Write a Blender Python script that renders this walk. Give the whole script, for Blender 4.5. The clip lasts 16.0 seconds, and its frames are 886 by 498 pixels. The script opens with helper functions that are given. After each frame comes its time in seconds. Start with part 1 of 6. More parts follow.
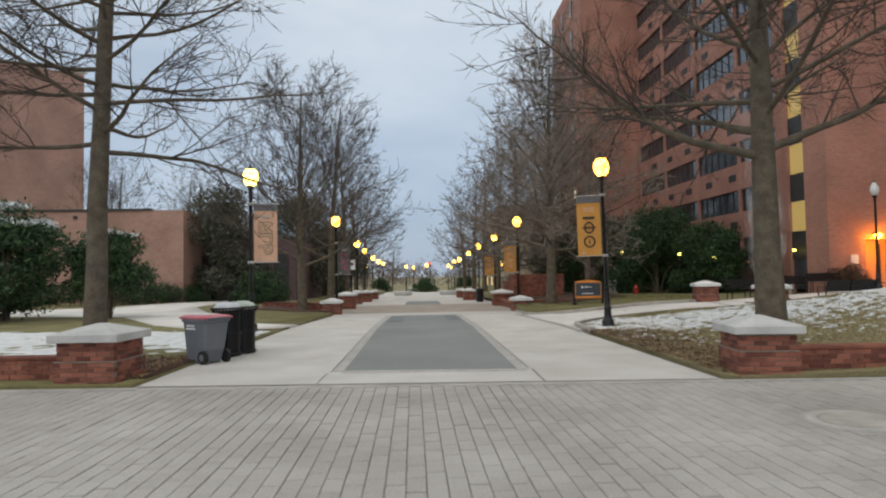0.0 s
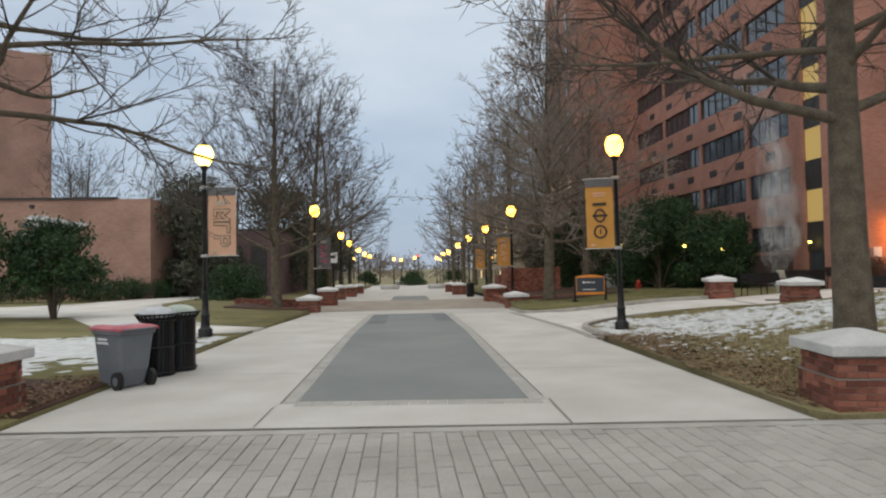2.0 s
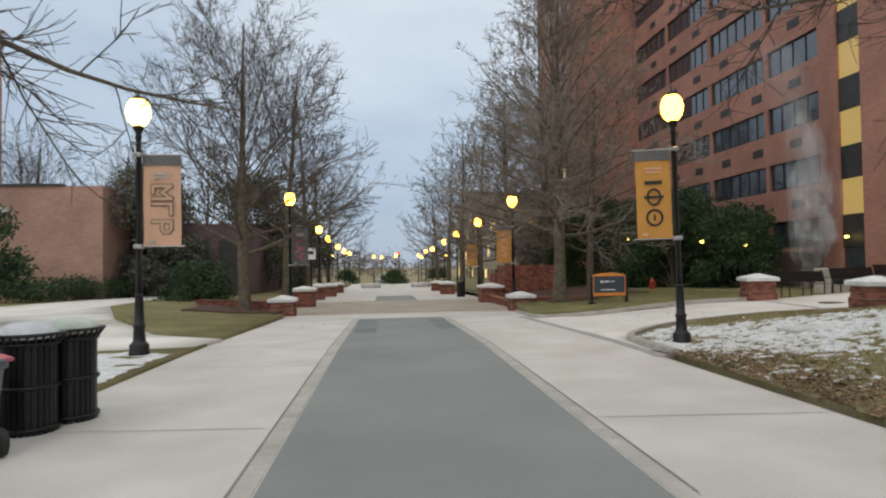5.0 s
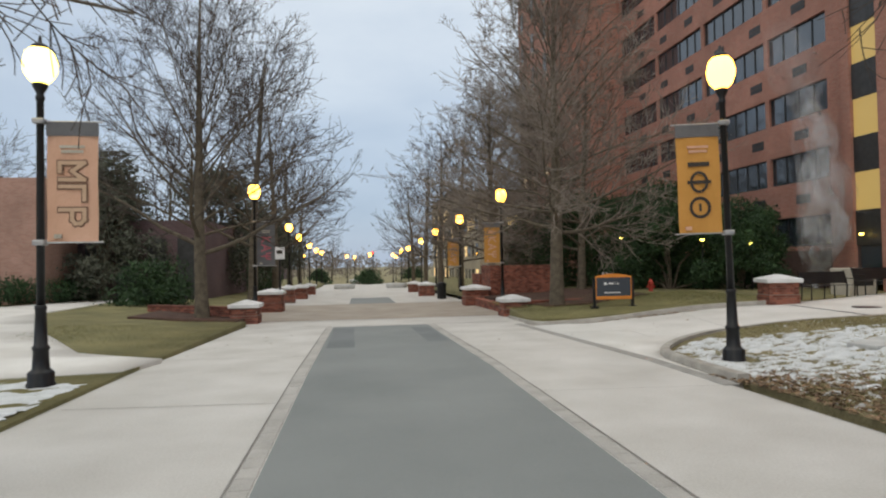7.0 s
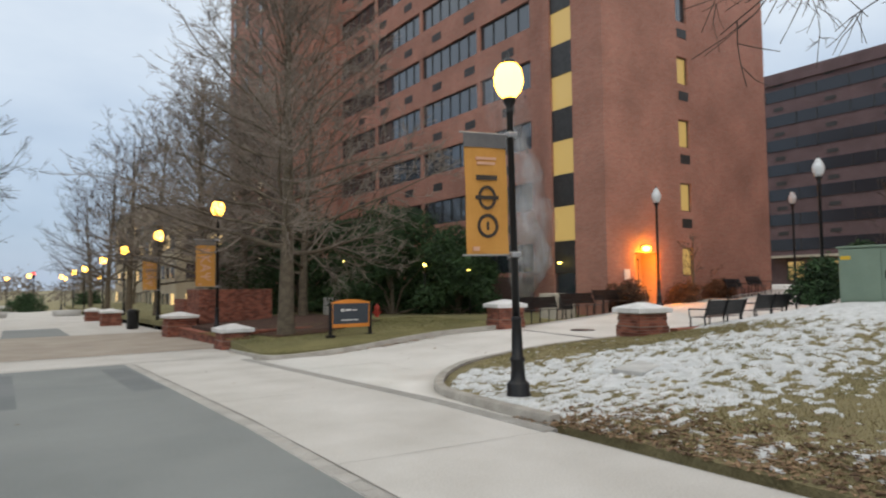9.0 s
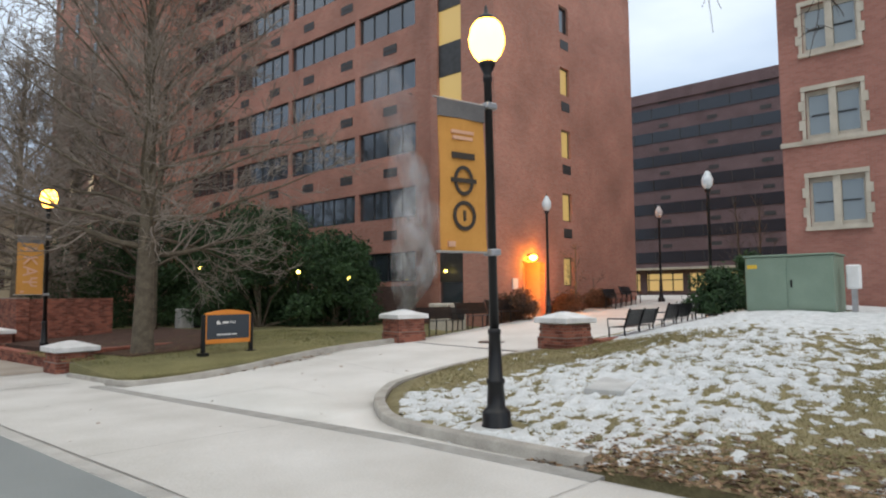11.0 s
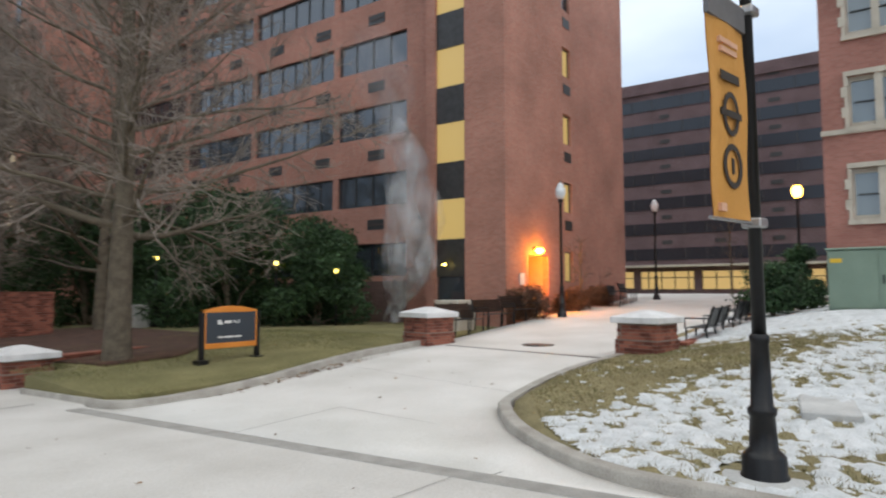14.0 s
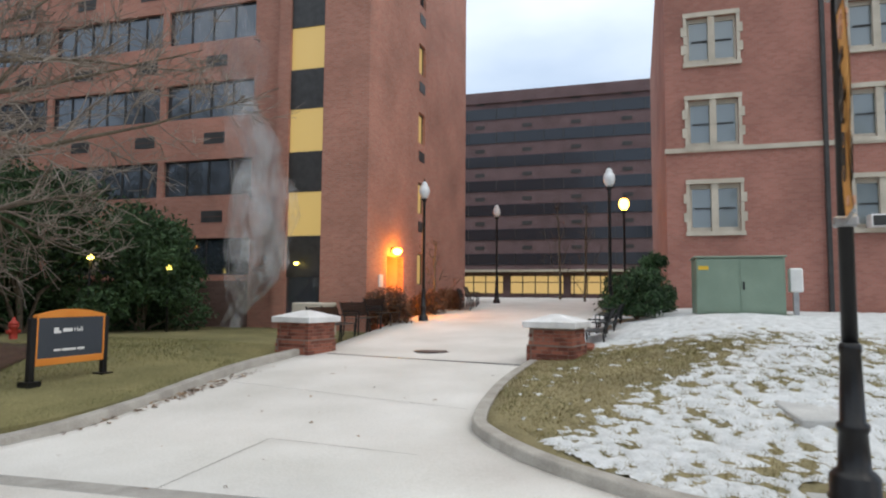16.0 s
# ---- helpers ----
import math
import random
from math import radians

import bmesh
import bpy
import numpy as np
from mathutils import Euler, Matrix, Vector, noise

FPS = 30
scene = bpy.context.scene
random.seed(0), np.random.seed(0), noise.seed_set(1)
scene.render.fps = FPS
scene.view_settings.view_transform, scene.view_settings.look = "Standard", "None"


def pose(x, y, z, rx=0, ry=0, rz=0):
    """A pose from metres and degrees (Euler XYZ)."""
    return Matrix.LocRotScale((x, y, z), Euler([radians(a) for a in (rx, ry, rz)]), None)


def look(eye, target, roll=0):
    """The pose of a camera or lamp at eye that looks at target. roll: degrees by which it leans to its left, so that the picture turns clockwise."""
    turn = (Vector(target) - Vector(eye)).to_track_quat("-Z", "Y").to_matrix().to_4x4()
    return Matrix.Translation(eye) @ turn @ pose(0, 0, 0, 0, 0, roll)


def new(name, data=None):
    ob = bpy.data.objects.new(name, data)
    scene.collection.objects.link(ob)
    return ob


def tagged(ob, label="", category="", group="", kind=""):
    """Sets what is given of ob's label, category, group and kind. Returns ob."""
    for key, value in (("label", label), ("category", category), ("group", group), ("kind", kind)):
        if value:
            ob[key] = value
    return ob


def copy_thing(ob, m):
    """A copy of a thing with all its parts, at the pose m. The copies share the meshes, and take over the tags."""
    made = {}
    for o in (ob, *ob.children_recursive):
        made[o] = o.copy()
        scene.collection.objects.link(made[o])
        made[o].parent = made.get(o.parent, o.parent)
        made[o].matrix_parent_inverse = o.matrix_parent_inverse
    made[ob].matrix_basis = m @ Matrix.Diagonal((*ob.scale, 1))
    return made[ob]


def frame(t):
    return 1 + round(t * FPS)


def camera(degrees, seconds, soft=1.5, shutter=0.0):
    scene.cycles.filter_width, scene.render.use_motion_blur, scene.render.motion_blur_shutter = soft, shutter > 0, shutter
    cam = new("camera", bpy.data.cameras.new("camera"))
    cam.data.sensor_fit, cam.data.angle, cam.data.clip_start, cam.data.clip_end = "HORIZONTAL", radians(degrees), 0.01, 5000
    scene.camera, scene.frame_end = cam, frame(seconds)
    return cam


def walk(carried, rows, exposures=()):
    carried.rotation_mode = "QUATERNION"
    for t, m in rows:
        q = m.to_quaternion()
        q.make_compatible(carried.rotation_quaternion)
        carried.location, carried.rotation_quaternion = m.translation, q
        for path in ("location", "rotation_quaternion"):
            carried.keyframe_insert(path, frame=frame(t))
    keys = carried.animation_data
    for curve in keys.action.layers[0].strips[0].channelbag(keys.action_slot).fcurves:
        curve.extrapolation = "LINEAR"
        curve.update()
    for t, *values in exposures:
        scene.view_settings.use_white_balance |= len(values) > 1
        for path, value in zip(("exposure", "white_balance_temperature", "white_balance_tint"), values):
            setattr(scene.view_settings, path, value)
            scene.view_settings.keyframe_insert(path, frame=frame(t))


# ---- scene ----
cam = camera(69.7, 16.0, soft=2.1, shutter=0.4)
METRES, EYE, TILT, LEAN, TURN = 21.5, 1.65, 0.0, 0.0, -2.7
ROWS = [
    (0.0, 0.0, 0.0, 0.0, 0.04, 2.34, 1.0),
    (0.5, 0.0001, 0.0329, 0.0015, -0.07, 2.12, 1.01),
    (1.0, 0.0, 0.0657, 0.0014, -0.27, 1.94, 1.02),
    (1.5, 0.0016, 0.0981, 0.0037, -0.69, 1.75, 0.98),
    (2.0, 0.0008, 0.1301, 0.004, -0.99, 1.63, 1.04),
    (2.5, -0.0018, 0.1612, 0.0037, -1.02, 1.59, 1.01),
    (3.0, -0.0066, 0.1914, 0.0033, -0.93, 1.6, 0.95),
    (3.5, -0.0127, 0.2214, 0.0017, -0.81, 1.57, 0.94),
    (4.0, -0.0188, 0.2508, 0.0014, -1.17, 1.51, 0.91),
    (6.5, -0.0376, 0.4105, 0.0026, -5.12, 1.37, 1.01),
    (7.0, -0.0403, 0.4423, 0.0031, -5.37, 1.36, 1.02),
    (7.5, -0.0427, 0.4726, 0.0029, -8.51, 1.39, 0.99),
    (8.0, -0.0454, 0.5012, 0.0027, -17.37, 1.36, 0.69),
    (8.5, -0.0518, 0.5308, 0.0037, -25.45, 2.15, 0.74),
    (9.0, -0.0554, 0.562, 0.003, -31.96, 3.2, 0.6),
    (9.5, -0.058, 0.5937, 0.0022, -37.22, 3.86, 0.5),
    (10.0, -0.0589, 0.6253, 0.0011, -41.19, 3.96, 0.49),
    (12.5, -0.0537, 0.781, -0.0013, -47.8, 4.33, 0.37),
    (13.0, -0.0527, 0.8121, -0.0015, -47.53, 4.39, 0.36),
    (13.5, -0.0501, 0.8426, -0.0022, -47.78, 4.21, 0.28),
    (14.0, -0.0482, 0.8743, -0.0037, -52.44, 3.88, 0.07),
    (14.5, -0.0444, 0.9028, -0.003, -61.82, 3.01, -0.24),
    (15.0, -0.0423, 0.9338, -0.004, -68.03, 2.88, -0.43),
    (15.5, -0.0396, 0.9639, -0.0039, -69.59, 2.99, -0.41),
    (16.0, -0.039, 0.9943, -0.0045, -70.35, 4.18, -0.45),
]
walk(cam, [(t, pose(0, 0, EYE, TILT, LEAN, TURN) @ pose(METRES * x, METRES * y, METRES * z, 90 + pitch, roll, yaw)) for t, x, y, z, yaw, pitch, roll in ROWS],
     exposures=((0.0, -0.12, 6850, 10), (4.0, -0.06, 6900, 10), (7.0, 0.0, 6900, 10), (9.0, 0.06, 6800, 10), (10.5, 0.2, 6600, 10), (13.0, 0.28, 6500, 10), (16.0, 0.28, 6500, 10)))

# ---- world, sun, exposure ----
world = bpy.data.worlds.new("dusk_sky")
scene.world = world
world.use_nodes = True
wn, wl = world.node_tree.nodes, world.node_tree.links
wn.clear()
w_out = wn.new("ShaderNodeOutputWorld")
w_bg = wn.new("ShaderNodeBackground")
w_sky = wn.new("ShaderNodeTexSky")
w_sky.sky_type = "NISHITA"
w_sky.sun_disc = False
w_sky.sun_elevation, w_sky.sun_rotation = radians(9), radians(200)
w_tc = wn.new("ShaderNodeTexCoord")
w_map = wn.new("ShaderNodeMapping")
w_map.inputs["Scale"].default_value = (1.0, 1.0, 2.6)
w_noise = wn.new("ShaderNodeTexNoise")
w_noise.inputs["Scale"].default_value = 2.2
w_noise.inputs["Detail"].default_value = 5
w_ramp = wn.new("ShaderNodeValToRGB")
w_ramp.color_ramp.elements[0].position, w_ramp.color_ramp.elements[0].color = 0.3, (3.6, 4.75, 6.4, 1)
w_ramp.color_ramp.elements[1].position, w_ramp.color_ramp.elements[1].color = 0.72, (6.1, 7.2, 8.4, 1)
w_mix = wn.new("ShaderNodeMix")
w_mix.data_type = "RGBA"
w_mix.inputs["Factor"].default_value = 0.86
wl.new(w_tc.outputs["Generated"], w_map.inputs["Vector"])
wl.new(w_map.outputs["Vector"], w_noise.inputs["Vector"])
wl.new(w_noise.outputs["Fac"], w_ramp.inputs["Fac"])
wl.new(w_sky.outputs["Color"], w_mix.inputs["A"])
wl.new(w_ramp.outputs["Color"], w_mix.inputs["B"])
w_sep = wn.new("ShaderNodeSeparateXYZ")
wl.new(w_tc.outputs["Generated"], w_sep.inputs[0])
w_up = wn.new("ShaderNodeMapRange")
w_up.inputs["From Min"].default_value, w_up.inputs["From Max"].default_value = 0.2, 0.85
w_up.inputs["To Min"].default_value, w_up.inputs["To Max"].default_value = 0.0, 1.0
wl.new(w_sep.outputs["Z"], w_up.inputs["Value"])
w_mul = wn.new("ShaderNodeMix")
w_mul.data_type, w_mul.blend_type = "RGBA", "MULTIPLY"
w_mul.inputs["Factor"].default_value = 1.0
wl.new(w_mix.outputs["Result"], w_mul.inputs["A"])
w_tint = wn.new("ShaderNodeValToRGB")
w_tint.color_ramp.elements[0].position, w_tint.color_ramp.elements[0].color = 0.0, (1.05, 1.07, 1.13, 1)
w_tint.color_ramp.elements[1].position, w_tint.color_ramp.elements[1].color = 1.0, (2.65, 2.25, 1.85, 1)
wl.new(w_up.outputs["Result"], w_tint.inputs["Fac"])
wl.new(w_tint.outputs["Color"], w_mul.inputs["B"])
wl.new(w_mul.outputs["Result"], w_bg.inputs["Color"])
w_bg.inputs["Strength"].default_value = 0.1
wl.new(w_bg.outputs["Background"], w_out.inputs["Surface"])

sun = new("sun", bpy.data.lights.new("sun", "SUN"))
sun.data.energy, sun.data.angle, sun.data.color = 0.5, radians(40), (1.0, 0.93, 0.84)
sun.matrix_world = look((0, 0, 0), (0.35, 0.9, -1.1))


# ---- materials ----
def material(name, rough=0.8, metal=0.0):
    m = bpy.data.materials.new(name)
    m.use_nodes = True
    b = m.node_tree.nodes["Principled BSDF"]
    b.inputs["Roughness"].default_value, b.inputs["Metallic"].default_value = rough, metal
    return m, m.node_tree.nodes, m.node_tree.links, b


def grain(name, dark, light, scale=6.0, fine=60.0, rough=0.85, bump=0.15, depth=0.01, metal=0.0, vary=0.0, low=0.35, high=0.68):
    """Two noises, one broad and one fine, between two colours, with a bump."""
    m, n, l, b = material(name, rough, metal)
    tc = n.new("ShaderNodeTexCoord")
    geo = n.new("ShaderNodeNewGeometry")
    a, f = n.new("ShaderNodeTexNoise"), n.new("ShaderNodeTexNoise")
    a.inputs["Scale"].default_value, f.inputs["Scale"].default_value = scale, fine
    a.inputs["Detail"].default_value, f.inputs["Detail"].default_value = 5, 3
    for q in (a, f):
        l.new(geo.outputs["Position"], q.inputs["Vector"])
    mid = n.new("ShaderNodeMix")
    mid.inputs["Factor"].default_value = 0.4
    l.new(a.outputs["Fac"], mid.inputs["A"])
    l.new(f.outputs["Fac"], mid.inputs["B"])
    last = mid.outputs["Result"]
    if vary:
        info = n.new("ShaderNodeObjectInfo")
        isl = n.new("ShaderNodeNewGeometry")
        add = n.new("ShaderNodeMath")
        add.operation = "ADD"
        l.new(info.outputs["Random"], add.inputs[0])
        l.new(isl.outputs["Random Per Island"], add.inputs[1])
        fr = n.new("ShaderNodeMath")
        fr.operation = "FRACT"
        l.new(add.outputs[0], fr.inputs[0])
        ma = n.new("ShaderNodeMath")
        ma.operation = "MULTIPLY_ADD"
        l.new(fr.outputs[0], ma.inputs[0])
        ma.inputs[1].default_value = vary
        sub = n.new("ShaderNodeMath")
        sub.operation = "SUBTRACT"
        l.new(last, sub.inputs[0])
        sub.inputs[1].default_value = vary / 2
        l.new(sub.outputs[0], ma.inputs[2])
        last = ma.outputs[0]
    r = n.new("ShaderNodeValToRGB")
    r.color_ramp.elements[0].position, r.color_ramp.elements[0].color = low, (*dark, 1)
    r.color_ramp.elements[1].position, r.color_ramp.elements[1].color = high, (*light, 1)
    l.new(last, r.inputs["Fac"])
    l.new(r.outputs["Color"], b.inputs["Base Color"])
    if bump:
        bp = n.new("ShaderNodeBump")
        bp.inputs["Strength"].default_value, bp.inputs["Distance"].default_value = bump, depth
        l.new(f.outputs["Fac"], bp.inputs["Height"])
        l.new(bp.outputs["Normal"], b.inputs["Normal"])
    return m


def brickwork(name, dark, light, mortar, width=0.21, row=0.075, rough=0.9):
    """Bricks for far walls, laid by position on upright faces."""
    m, n, l, b = material(name, rough)
    geo = n.new("ShaderNodeNewGeometry")
    sp = n.new("ShaderNodeSeparateXYZ")
    l.new(geo.outputs["Position"], sp.inputs[0])
    add = n.new("ShaderNodeMath")
    l.new(sp.outputs["X"], add.inputs[0])
    l.new(sp.outputs["Y"], add.inputs[1])
    cb = n.new("ShaderNodeCombineXYZ")
    l.new(add.outputs[0], cb.inputs["X"])
    l.new(sp.outputs["Z"], cb.inputs["Y"])
    bt = n.new("ShaderNodeTexBrick")
    bt.inputs["Scale"].default_value = 1.0
    bt.inputs["Brick Width"].default_value, bt.inputs["Row Height"].default_value = width, row
    bt.inputs["Mortar Size"].default_value, bt.inputs["Bias"].default_value = 0.006, -0.1
    bt.inputs["Color1"].default_value, bt.inputs["Color2"].default_value = (*dark, 1), (*light, 1)
    bt.inputs["Mortar"].default_value = (*mortar, 1)
    l.new(cb.outputs[0], bt.inputs["Vector"])
    no = n.new("ShaderNodeTexNoise")
    no.inputs["Scale"].default_value, no.inputs["Detail"].default_value = 0.45, 6
    l.new(geo.outputs["Position"], no.inputs["Vector"])
    rp = n.new("ShaderNodeMapRange")
    rp.inputs["From Min"].default_value, rp.inputs["From Max"].default_value = 0.3, 0.7
    rp.inputs["To Min"].default_value, rp.inputs["To Max"].default_value = 0.78, 1.15
    l.new(no.outputs["Fac"], rp.inputs["Value"])
    mx = n.new("ShaderNodeMix")
    mx.data_type, mx.blend_type = "RGBA", "MULTIPLY"
    mx.inputs["Factor"].default_value = 1.0
    l.new(bt.outputs["Color"], mx.inputs["A"])
    l.new(rp.outputs["Result"], mx.inputs["B"])
    l.new(mx.outputs["Result"], b.inputs["Base Color"])
    bp = n.new("ShaderNodeBump")
    bp.inputs["Strength"].default_value, bp.inputs["Distance"].default_value = 0.4, 0.006
    l.new(bt.outputs["Fac"], bp.inputs["Height"])
    bp.invert = True
    l.new(bp.outputs["Normal"], b.inputs["Normal"])
    return m


def glow(name, colour, strength):
    m, n, l, b = material(name, 0.4)
    b.inputs["Base Color"].default_value = (*[0.25 * c for c in colour], 1)
    b.inputs["Emission Color"].default_value = (*colour, 1)
    b.inputs["Emission Strength"].default_value = strength
    return m


def pane(name, colour, rough=0.05):
    m, n, l, b = material(name, rough)
    b.inputs["Base Color"].default_value = (*colour, 1)
    b.inputs["IOR"].default_value = 2.1
    return m


M_CONC = grain("pale_concrete", (0.455, 0.435, 0.40), (0.63, 0.61, 0.58), 0.7, 45, 0.9, 0.15)
M_WALKC = grain("frosted_concrete", (0.55, 0.53, 0.49), (0.74, 0.72, 0.69), 0.6, 45, 0.9, 0.15)
M_GREY = grain("grey_asphalt_inlay", (0.185, 0.20, 0.197), (0.255, 0.27, 0.265), 0.45, 120, 0.85, 0.3)
M_ROADBED = grain("paver_joint", (0.17, 0.16, 0.145), (0.30, 0.285, 0.265), 2.0, 60, 0.95, 0.2)
M_PAVER = grain("frosted_paver", (0.28, 0.262, 0.24), (0.47, 0.45, 0.42), 0.5, 60, 0.9, 0.25, vary=0.07)
M_COBBLE = grain("border_setts", (0.34, 0.325, 0.30), (0.49, 0.47, 0.44), 2.0, 60, 0.9, 0.3, vary=0.1)
M_KERB = grain("kerb_concrete", (0.27, 0.25, 0.22), (0.47, 0.445, 0.40), 3.0, 60, 0.9, 0.25)
M_CAP = grain("cast_stone_cap", (0.42, 0.42, 0.41), (0.62, 0.62, 0.60), 2.5, 50, 0.85, 0.2)
M_FROST = grain("frosty_cap", (0.58, 0.58, 0.57), (0.8, 0.8, 0.8), 3.5, 50, 0.85, 0.2)
M_BRICK = grain("red_brick", (0.13, 0.042, 0.028), (0.34, 0.125, 0.082), 3.0, 70, 0.9, 0.4, vary=0.4)
M_MORTAR = grain("mortar", (0.20, 0.15, 0.125), (0.30, 0.24, 0.2), 8, 80, 0.95, 0.2)
M_GRASS = grain("winter_turf", (0.16, 0.135, 0.065), (0.34, 0.29, 0.155), 0.9, 25, 0.95, 0.5, 0.03)
M_GREEN = grain("green_turf", (0.11, 0.105, 0.042), (0.25, 0.22, 0.10), 0.7, 25, 0.95, 0.5, 0.03)
M_MULCH = grain("brown_mulch", (0.035, 0.018, 0.012), (0.12, 0.06, 0.04), 3, 30, 0.95, 0.7, 0.03)
M_SNOW = grain("thin_snow", (0.48, 0.50, 0.5), (0.76, 0.78, 0.79), 5, 40, 0.85, 0.5, 0.02)
M_BARK = grain("grey_bark", (0.07, 0.057, 0.042), (0.18, 0.148, 0.105), 5, 35, 0.95, 0.6, 0.02)
M_TWIG = grain("dark_twig", (0.045, 0.036, 0.03), (0.11, 0.088, 0.074), 3, 30, 0.95, 0)
M_TWIGPALE = grain("grey_brown_twig", (0.162, 0.136, 0.114), (0.315, 0.267, 0.226), 3, 30, 0.95, 0)
M_LEAF = grain("evergreen_leaf", (0.012, 0.033, 0.011), (0.048, 0.105, 0.034), 1.2, 9, 0.75, 0, vary=0.3)
M_LEAFGREY = grain("grey_green_leaf", (0.05, 0.056, 0.038), (0.13, 0.138, 0.10), 0.8, 6, 0.8, 0, vary=0.3)
M_BROWNLEAF = grain("brown_leaf", (0.05, 0.025, 0.014), (0.19, 0.10, 0.055), 1.2, 9, 0.8, 0, vary=0.3)
M_DRYLEAF = grain("dry_fallen_leaf", (0.10, 0.058, 0.032), (0.34, 0.22, 0.125), 1.2, 9, 0.8, 0, vary=0.4)
M_WALL = brickwork("facade_brick", (0.355, 0.155, 0.112), (0.45, 0.205, 0.15), (0.39, 0.28, 0.23))
M_WALL_B = brickwork("hall_brick", (0.32, 0.135, 0.105), (0.40, 0.178, 0.14), (0.32, 0.21, 0.175))
M_WALL_C = brickwork("court_brick", (0.115, 0.07, 0.074), (0.15, 0.093, 0.098), (0.175, 0.14, 0.142))
M_WALL_L = brickwork("pale_brick", (0.37, 0.205, 0.158), (0.45, 0.262, 0.205), (0.40, 0.30, 0.255))
M_DARKBRICK = brickwork("dark_band", (0.10, 0.06, 0.05), (0.14, 0.085, 0.07), (0.15, 0.1, 0.09))
M_BLACK = grain("black_iron", (0.004, 0.004, 0.005), (0.011, 0.011, 0.012), 8, 60, 0.36, 0.1, metal=0.2)
M_GLASS = pane("window_glass", (0.035, 0.045, 0.055))
M_GLASSDULL = pane("dull_window_glass", (0.02, 0.024, 0.032), 0.22)
M_GLASSDULL.node_tree.nodes["Principled BSDF"].inputs["IOR"].default_value = 1.6
M_BLIND = pane("blind_behind_glass", (0.19, 0.225, 0.23))
M_FRAME = grain("dark_frame", (0.02, 0.02, 0.02), (0.05, 0.05, 0.05), 4, 40, 0.5, 0)
M_STONE = grain("pale_stone_trim", (0.42, 0.38, 0.31), (0.62, 0.57, 0.48), 2, 40, 0.9, 0.2)
M_GLOBE = glow("lit_warm_globe", (1.0, 0.46, 0.06), 13)
M_WHITEGLOBE = glow("lit_pale_globe", (1.0, 0.74, 0.14), 8)
M_OFFGLOBE = grain("unlit_milk_globe", (0.62, 0.66, 0.68), (0.78, 0.8, 0.82), 5, 40, 0.35, 0)
M_YELLOW = glow("lit_blind", (1.0, 0.70, 0.24), 0.34)
M_SLOT = glow("lit_slot_window", (1.0, 0.8, 0.5), 0.8)
M_HALL = glow("lit_room", (1.0, 0.68, 0.26), 0.42)
M_ORANGE = glow("sodium_lamp", (1.0, 0.36, 0.02), 60)


# ---- building helpers ----
def ramp(a, b, v):
    t = min(1.0, max(0.0, (v - a) / (b - a)))
    return t * t * (3 - 2 * t)


def mesh_of(name, bm, mat):
    me = bpy.data.meshes.new(name)
    bm.to_mesh(me)
    bm.free()
    for m in mat if isinstance(mat, (list, tuple)) else [mat]:
        me.materials.append(m)
    return me


def part(name, bm, mat, parent=None, label=""):
    """One mesh object; under a thing, or on its own."""
    ob = new(name, mesh_of(name, bm, mat))
    if parent:
        ob.parent = parent
    if label:
        ob["label"] = label
    return ob


def raw(name, verts, faces, mat, parent=None, smooth=False):
    me = bpy.data.meshes.new(name)
    me.from_pydata(verts, [], faces)
    me.materials.append(mat)
    if smooth:
        me.polygons.foreach_set("use_smooth", [True] * len(me.polygons))
    ob = new(name, me)
    if parent:
        ob.parent = parent
    return ob


def thing(name, m, label, category, group="", kind=""):
    ob = new(name)
    ob.empty_display_size = 0.2
    ob.matrix_world = m
    return tagged(ob, label, category, group, kind)


def box(bm, x0, y0, z0, x1, y1, z1, bevel=0.0):
    r = bmesh.ops.create_cube(bm, size=1.0, matrix=Matrix.Translation(((x0 + x1) / 2, (y0 + y1) / 2, (z0 + z1) / 2)) @ Matrix.Diagonal((x1 - x0, y1 - y0, z1 - z0, 1)))
    if bevel:
        es = list({e for v in r["verts"] for e in v.link_edges})
        bmesh.ops.bevel(bm, geom=es, offset=bevel, segments=1, affect="EDGES")
    return bm


def boxed(*a, bevel=0.0):
    return box(bmesh.new(), *a, bevel=bevel)


def lathe(bm, profile, sides=20, at=(0, 0)):
    """Turn a list of (radius, height) round the upright axis."""
    rings = []
    for r, z in profile:
        rings.append([bm.verts.new((at[0] + r * math.cos(2 * math.pi * k / sides), at[1] + r * math.sin(2 * math.pi * k / sides), z)) for k in range(sides)])
    for a, b in zip(rings, rings[1:]):
        for k in range(sides):
            f = bm.faces.new((a[k], a[(k + 1) % sides], b[(k + 1) % sides], b[k]))
            f.smooth = True
    bm.faces.new(rings[0][::-1])
    bm.faces.new(rings[-1])
    return bm


def prism(bm, pts, z0, z1):
    """An upright prism over a polygon; heights may be functions of the place."""
    lo = [bm.verts.new((x, y, z0(x, y) if callable(z0) else z0)) for x, y in pts]
    hi = [bm.verts.new((x, y, z1(x, y) if callable(z1) else z1)) for x, y in pts]
    n = len(pts)
    for k in range(n):
        bm.faces.new((lo[k], lo[(k + 1) % n], hi[(k + 1) % n], hi[k]))
    bm.faces.new(lo[::-1])
    bm.faces.new(hi)
    bmesh.ops.recalc_face_normals(bm, faces=bm.faces)
    return bm


